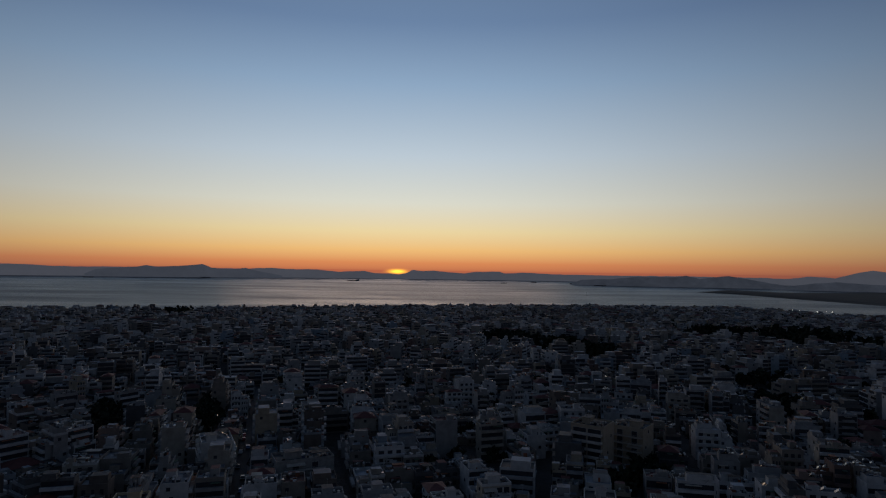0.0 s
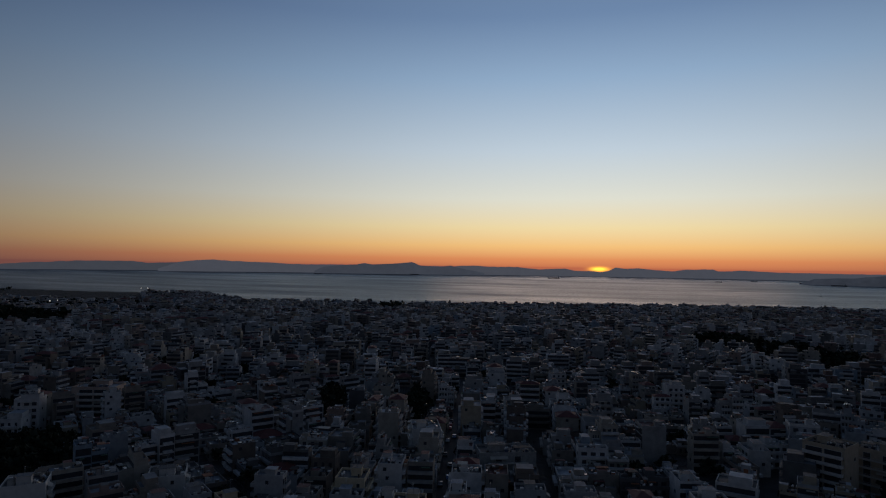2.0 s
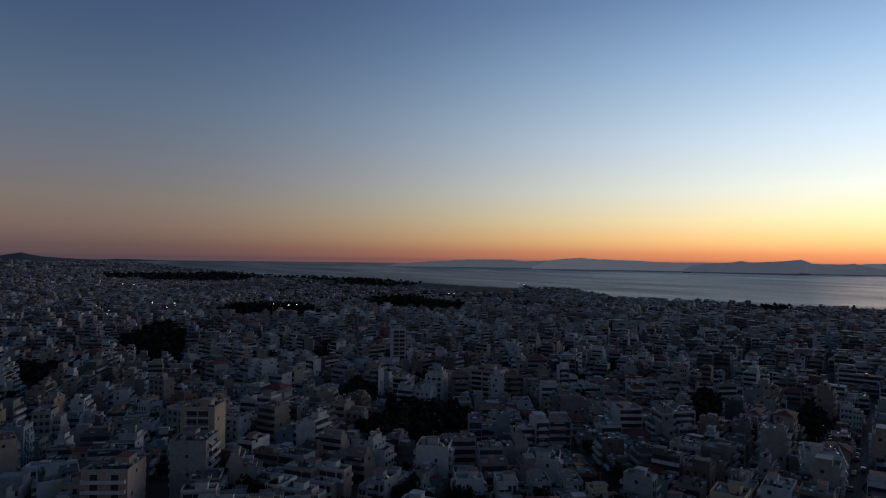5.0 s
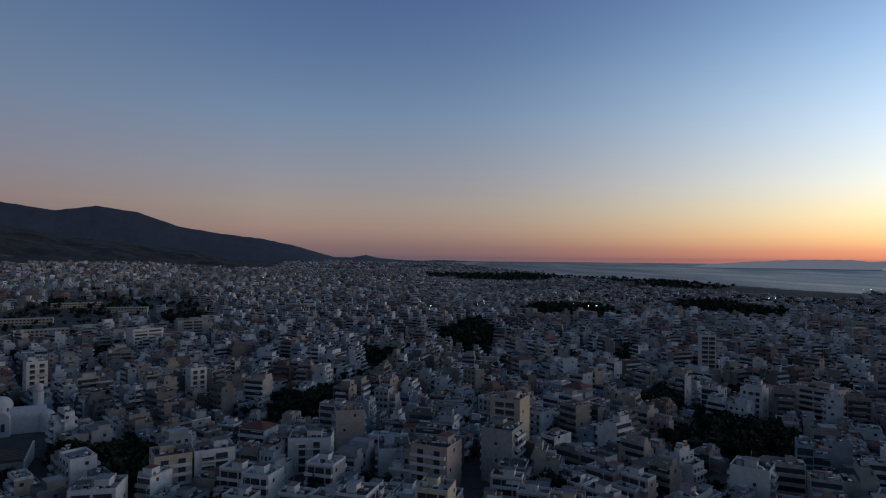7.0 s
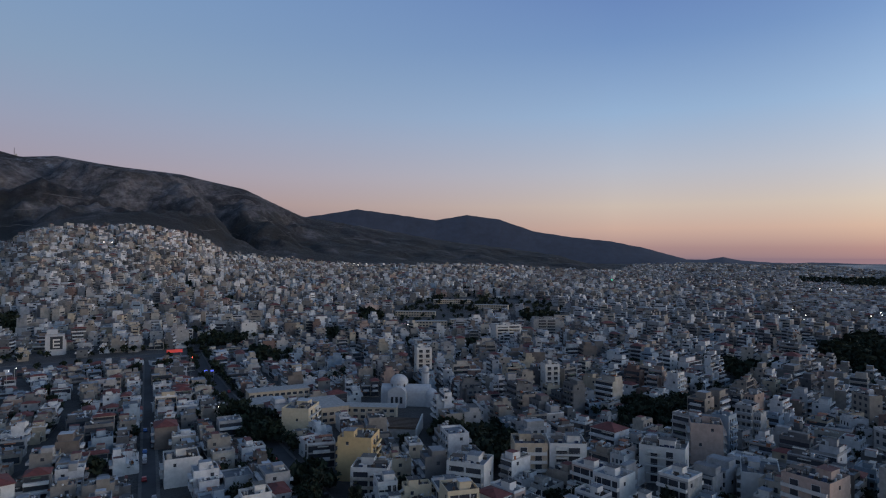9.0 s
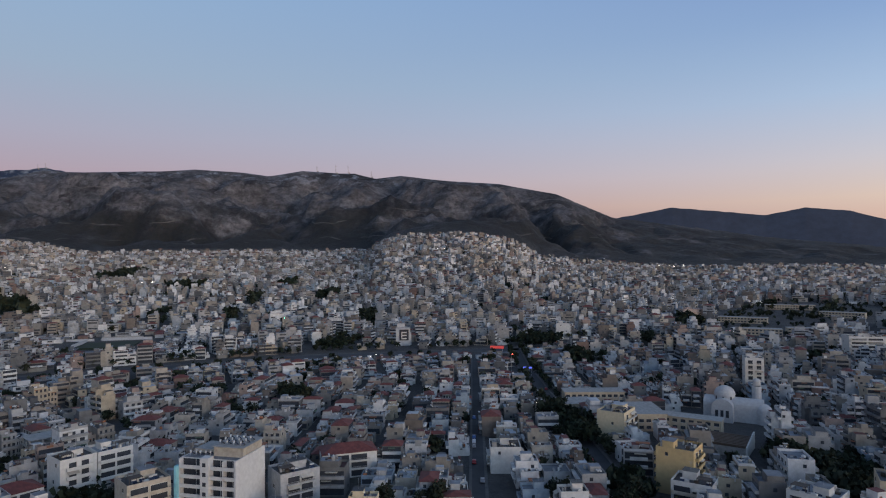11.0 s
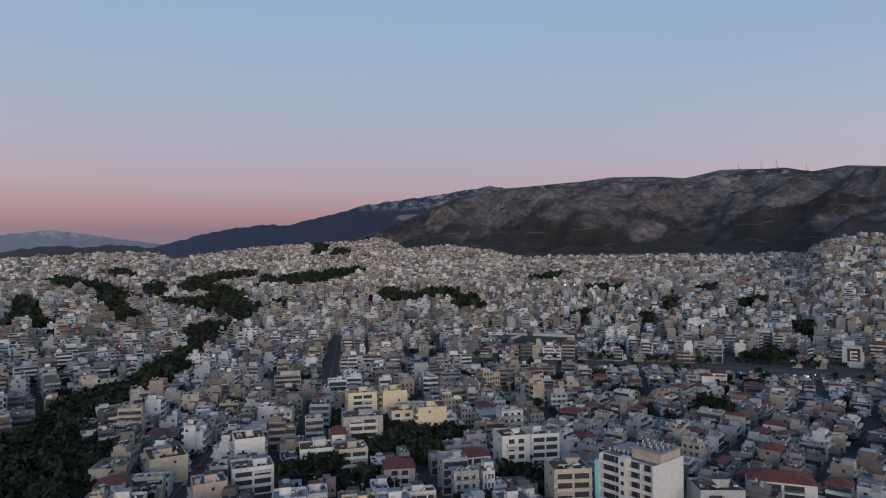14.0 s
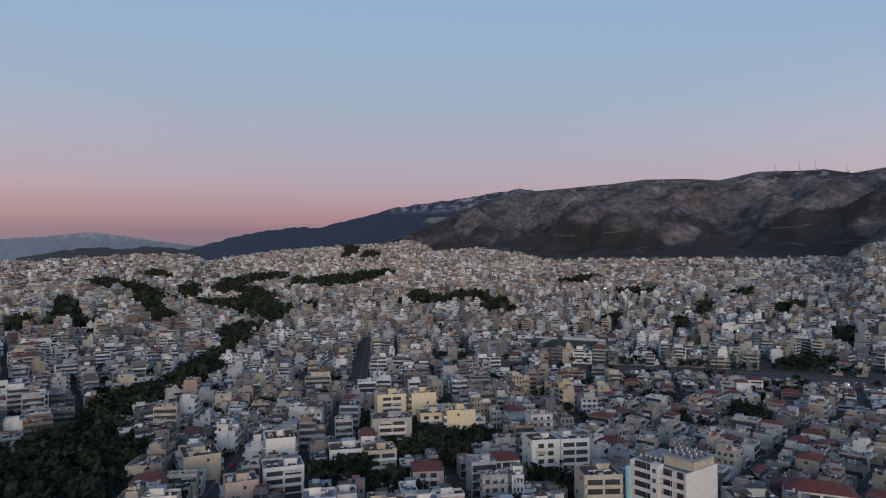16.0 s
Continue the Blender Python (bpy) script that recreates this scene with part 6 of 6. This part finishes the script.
# ---- ships, masts, cars, lamps ----
def ship(az, el, length, label, sail=False):
    rr = np.linspace(1200, 4700, 1500)
    dip = np.degrees(np.arctan2(swell(rr) - EYE_Z, rr))
    r = float(np.interp(el, dip, rr))
    x, y = bearing(az, r)
    top = new("ship" if not sail else "sailing_boat")
    L, B = length, length * .15

    def hull(bm):
        ring = []
        for z, s in ((-1, .86), (length * .055, 1.0)):
            ring.append([bm.verts.new(p) for p in ((-L / 2 * s, -B / 2 * s, z), (L * .36 * s, -B / 2 * s, z), (L / 2 * s, 0, z), (L * .36 * s, B / 2 * s, z), (-L / 2 * s, B / 2 * s, z))])
        for k in range(5):
            bm.faces.new((ring[0][k], ring[0][(k + 1) % 5], ring[1][(k + 1) % 5], ring[1][k]))
        bm.faces.new(ring[1])

    bm_part("hull", hull, [M_HULL], top, "dark steel hull")
    d = length * .055
    if sail:
        part("mast", boxes_mesh("mast", [box(0, 0, d, d + L * 1.2, L * .05, L * .05)], [M_WHITE]), top)
    else:
        part("bridge", boxes_mesh("bridge", [box(-L * .36, 0, d, d + L * .075, L * .11, B * .8), box(-L * .37, 0, d + L * .075, d + L * .11, L * .04, B * .3)], [M_WHITE]), top)
        part("hatches", boxes_mesh("hatches", [box(L * (-.2 + .12 * k), 0, d, d + L * .012, L * .09, B * .6) for k in range(5)], [M_HULL]), top)
    top.matrix_basis = pose(x, y, float(swell(np.array(r))), 0, 0, az + (4 if length % 2 else 178))
    tagged(top, label, "ship" if not sail else "boat")


ship(8.2, -1.0, 70, "dark cargo ship at anchor on the calm sea")
ship(20.9, -.85, 55, "small distant cargo ship on the sea")
ship(-5.6, -1.05, 36, "short dark ship seen end-on at anchor")
ship(-12.0, -1.0, 60, "low cargo ship at anchor in the bay")
ship(-14.2, -1.15, 64, "long tanker at anchor in the bay")
ship(29.7, -.9, 50, "faint low ship near the far island")
ship(-8.3, -.95, 34, "small distant ship on the sea")
ship(-13.0, -2.0, 9, "small sailing boat with a bare mast", True)


def peninsula():
    """Low wooded spit across the bay with a line of houses."""
    pts = []
    az = np.arange(-48, -21.9, 0.4)
    far_el, near_el = np.interp(az, [-48, -35, -29, -25, -22], [-1.1, -1.15, -1.4, -1.32, -1.5]), np.interp(az, [-48, -35.5, -29, -25, -22], [-2.4, -2.2, -1.85, -1.6, -1.52])
    rr = np.linspace(1200, 4700, 1500)
    dip = np.degrees(np.arctan2(swell(rr) - EYE_Z, rr))
    rows = []
    for f in np.linspace(0, 1, 9):
        r = np.interp(near_el + (far_el - near_el) * f, dip, rr)
        z = swell(r) - 1 + 10 * math.sin(math.pi * f) ** .6 * np.minimum(1, (-22 - az) / 2.5)
        rows.append(np.stack([-r * np.sin(np.radians(az)), r * np.cos(np.radians(az)), z], 1))
    n = len(az)
    i, j = np.meshgrid(np.arange(8), np.arange(n - 1), indexing="ij")
    i, j = i.ravel(), j.ravel()
    q = np.stack([i * n + j, (i + 1) * n + j, (i + 1) * n + j + 1, i * n + j + 1], 1)[:, ::-1]
    tagged(new("headland", quads_mesh("headland", np.concatenate(rows), q, [M_SHORE])), "low dark headland across the bay", "headland", kind="structure")


peninsula()


def mast_on_ridge(az, h, r=None, el=None):
    r = r or float(ridge_r(az))
    el = el if el is not None else float(np.interp(az, RIDGE_AZ, RIDGE_EL))
    x, y = bearing(az, r)
    z = EYE_Z + r * math.tan(math.radians(el)) - 8
    top = new("radio_mast")
    part("lattice", boxes_mesh("lattice", [box(-1.1, -1.1, 0, h, .5, .5), box(1.1, -1.1, 0, h, .5, .5), box(0, 1.1, 0, h, .5, .5)] + [box(0, 0, k * h / 9, k * h / 9 + .5, 2.8, 2.8) for k in range(1, 10)], [M_CONCRETE]), top)
    part("hut", boxes_mesh("hut", [box(6, 0, 0, 11, 7, 5)], [M_CONCRETE]), top)
    top.matrix_basis = pose(x, y, z, 0, 0, az)
    tagged(top, "slim radio mast with a hut on the mountain ridge", "radio mast", "masts on the ridge")


for _az, _h in ((149.2, 34), (147.5, 46), (146.4, 46), (144.3, 36)):
    mast_on_ridge(_az, _h)
for _az, _h, _el in ((170.4, 40, 7.46), (170.9, 30, 7.4), (178.6, 24, 6.15), (180.0, 20, 6.0)):
    mast_on_ridge(_az, _h, 4780, _el)


def make_car(paint, seed):
    top = new("car")

    def shell(bm):
        prof = [(-2.1, .35), (-2.1, .8), (-1.3, .9), (-.8, 1.42), (.75, 1.42), (1.35, .92), (2.1, .8), (2.1, .35)]
        sides = []
        for y in (-.85, .85):
            sides.append([bm.verts.new((px, y * (.82 if pz > 1.2 else 1), pz)) for px, pz in prof])
        n = len(prof)
        for k in range(n):
            bm.faces.new((sides[0][k], sides[0][(k + 1) % n], sides[1][(k + 1) % n], sides[1][k]))
        bm.faces.new(sides[0][::-1])
        bm.faces.new(sides[1])
        bmesh.ops.recalc_face_normals(bm, faces=bm.faces)

    bm_part("body", shell, [paint], top)
    part("windows", boxes_mesh("windows", [box(0, 0, .98, 1.32, 1.7, 1.66)], [M_GLASS_SHADE]), top)
    for wx in (-1.3, 1.3):
        for wy in (-.8, .8):
            o = bm_part("wheel", lambda bm: bmesh.ops.create_cone(bm, cap_ends=True, segments=12, radius1=.33, radius2=.33, depth=.22, matrix=pose(0, 0, 0, 90, 0, 0)), [M_TYRE], top)
            o.location = (wx, wy, .33)
    return top


CARS = [make_car(p, k) for k, p in enumerate(CAR_PAINTS)]
for _c, _n in zip(CARS, ("white", "grey", "black", "blue", "red")):
    tagged(_c, _n + " parked car at the kerb of a town street", "car", "parked cars")


def park_cars():
    rng = random.Random(4)
    used = set()
    for spots, half, r_max in ((STREET_SHOPS, 3, 480), (STREET_LONG, 2.6, 330), (STREET_WEST, 2.4, 330), (AVENUE_SLANT, 4.2, 420), (AVENUE_SOUTH, 4, 380)):
        for (x0, y0), (x1, y1) in zip(spots, spots[1:]):
            n = int(math.hypot(x1 - x0, y1 - y0) / 7)
            d = Vector((x1 - x0, y1 - y0)).normalized()
            for i in range(n):
                if rng.random() < .48:
                    continue
                side = rng.choice((-1, 1)) * (half - 1.0)
                x, y = x0 + (x1 - x0) * i / n - d.y * side, y0 + (y1 - y0) * i / n + d.x * side
                if not 170 < math.hypot(x, y) < r_max:
                    continue
                k = rng.choice((0, 0, 1, 1, 2, 3, 4))
                m = pose(x, y, float(land_z(x, y)) + .12, 0, 0, math.degrees(math.atan2(d.y, d.x)))
                if k in used:
                    copy_thing(CARS[k], m)
                else:
                    CARS[k].matrix_basis = m
                    used.add(k)


park_cars()


def lamp(az, el, size, mat, label, h=8.0):
    """A lit lamp on its pole, standing on the ground where it is seen."""
    if ground_at(az, el, h)[2] > 420:
        h, size = h + 6, size * .65
    x, y, r = ground_at(az, el, h)
    top = new("street_lamp")
    part("pole", boxes_mesh("pole", [box(0, 0, -3, h, .18, .18), box(.5, 0, h - .1, h + .05, 1.1, .1)], [M_METAL]), top)
    bm_part("lantern", lambda bm: bmesh.ops.create_icosphere(bm, subdivisions=2, radius=size, matrix=Matrix.Translation((.9, 0, h - .15))), [mat], top, "glowing lantern")
    top.matrix_basis = pose(x, y, float(land_z(x, y)), 0, 0, az)
    tagged(top, label, "street lamp", "lit lamps")


for _az, _el, _s in ((79.5, -4.79, .5), (65.1, -4.25, .9), (64.4, -4.23, .8), (50.6, -3.15, .9), (50.1, -3.13, .9), (78.4, -2.35, .9), (77.6, -2.4, .8), (80.7, -4.77, .6), (80.1, -4.8, .5), (76.2, -3.9, .6), (74.5, -4.0, .7),
                     (43.7, -2.20, .9), (44.2, -2.2, .7), (129.5, -12.82, .28), (129.3, -12.8, .28), (138.3, 1.08, 1.0), (137.7, 1.08, 1.0), (117.8, -.64, .9), (116.6, -.64, .9), (118.6, -.66, .8), (163.7, -1.64, .8), (162.9, -1.63, .8),
                     (144.1, -8.5, .22), (144.6, -8.7, .22), (112.9, -6.2, .4), (-29.3, -2.73, .9), (-31.0, -2.79, 1.0), (-32.0, -2.74, .9), (-31.6, -2.75, .7), (-29.8, -2.74, .6), (66.4, -4.1, .7), (181.3, -3.6, .6), (173.0, -.2, .8),
                     (19.8, -12.5, .2), (-3.0, -7.6, .3), (-14.6, -9.0, .25), (117.4, -.74, .9), (84.9, -2.14, .8), (85.1, -3.99, .5), (81.2, -4.7, .5), (79.4, -4.5, .6), (75.1, -4.33, .6), (80.3, -4.07, .5), (74.4, -4.2, .6)):
    lamp(_az, _el, _s, M_LAMP, "lit white street lamp on a metal pole")
lamp(94.4, -1.94, 1.1, M_LAMP_GREEN, "green glowing signal lamp on a pole", 12)
lamp(152.2, -5.0, .6, M_LAMP_GREEN, "green glowing pharmacy lamp on a pole", 12)
lamp(202.3, -6.3, .7, M_LAMP_RED, "red glowing traffic lamp on a pole")
lamp(131.6, -8.6, .5, M_LAMP_RED, "red glowing lamp beside the avenue")


def lit_sign(az, el, w, h, mat, label):
    """A glowing shop sign on two posts."""
    x, y, r = ground_at(az, el, 7)
    top = new("shop_sign")
    part("board", boxes_mesh("board", [box(0, 0, 6 - h / 2, 6 + h / 2, w, .5)], [mat]), top, "glowing sign board")
    for q in (-.4, .4):
        part("post", boxes_mesh("post", [box(q * w, .3, -3, 6 + h / 2, .25, .25)], [M_METAL]), top)
    top.matrix_basis = pose(x, y, float(land_z(x, y)), 0, 0, az)
    tagged(top, label, "shop sign")


M_SIGN_RED = lamp_material("sign_red", (1.0, .10, .08), 0.1)
M_SIGN_PINK = lamp_material("sign_pink", (1.0, .45, .45), 0.9)
M_SIGN_BLUE = lamp_material("sign_blue", (.15, .2, 1.0), 0.8)
lit_sign(132.9, -7.9, 12, 2.4, M_SIGN_RED, "dim red shop sign above the avenue")
lit_sign(112.9, -6.1, 13, 1.4, M_SIGN_PINK, "bright pinkish shop sign over the roofs")
lit_sign(130.4, -9.7, 2.2, 1.2, M_SIGN_BLUE, "small blue lit sign beside the avenue")
lit_sign(129.9, -9.7, 2.0, 1.0, M_SIGN_BLUE, "small blue lit sign beside the avenue")
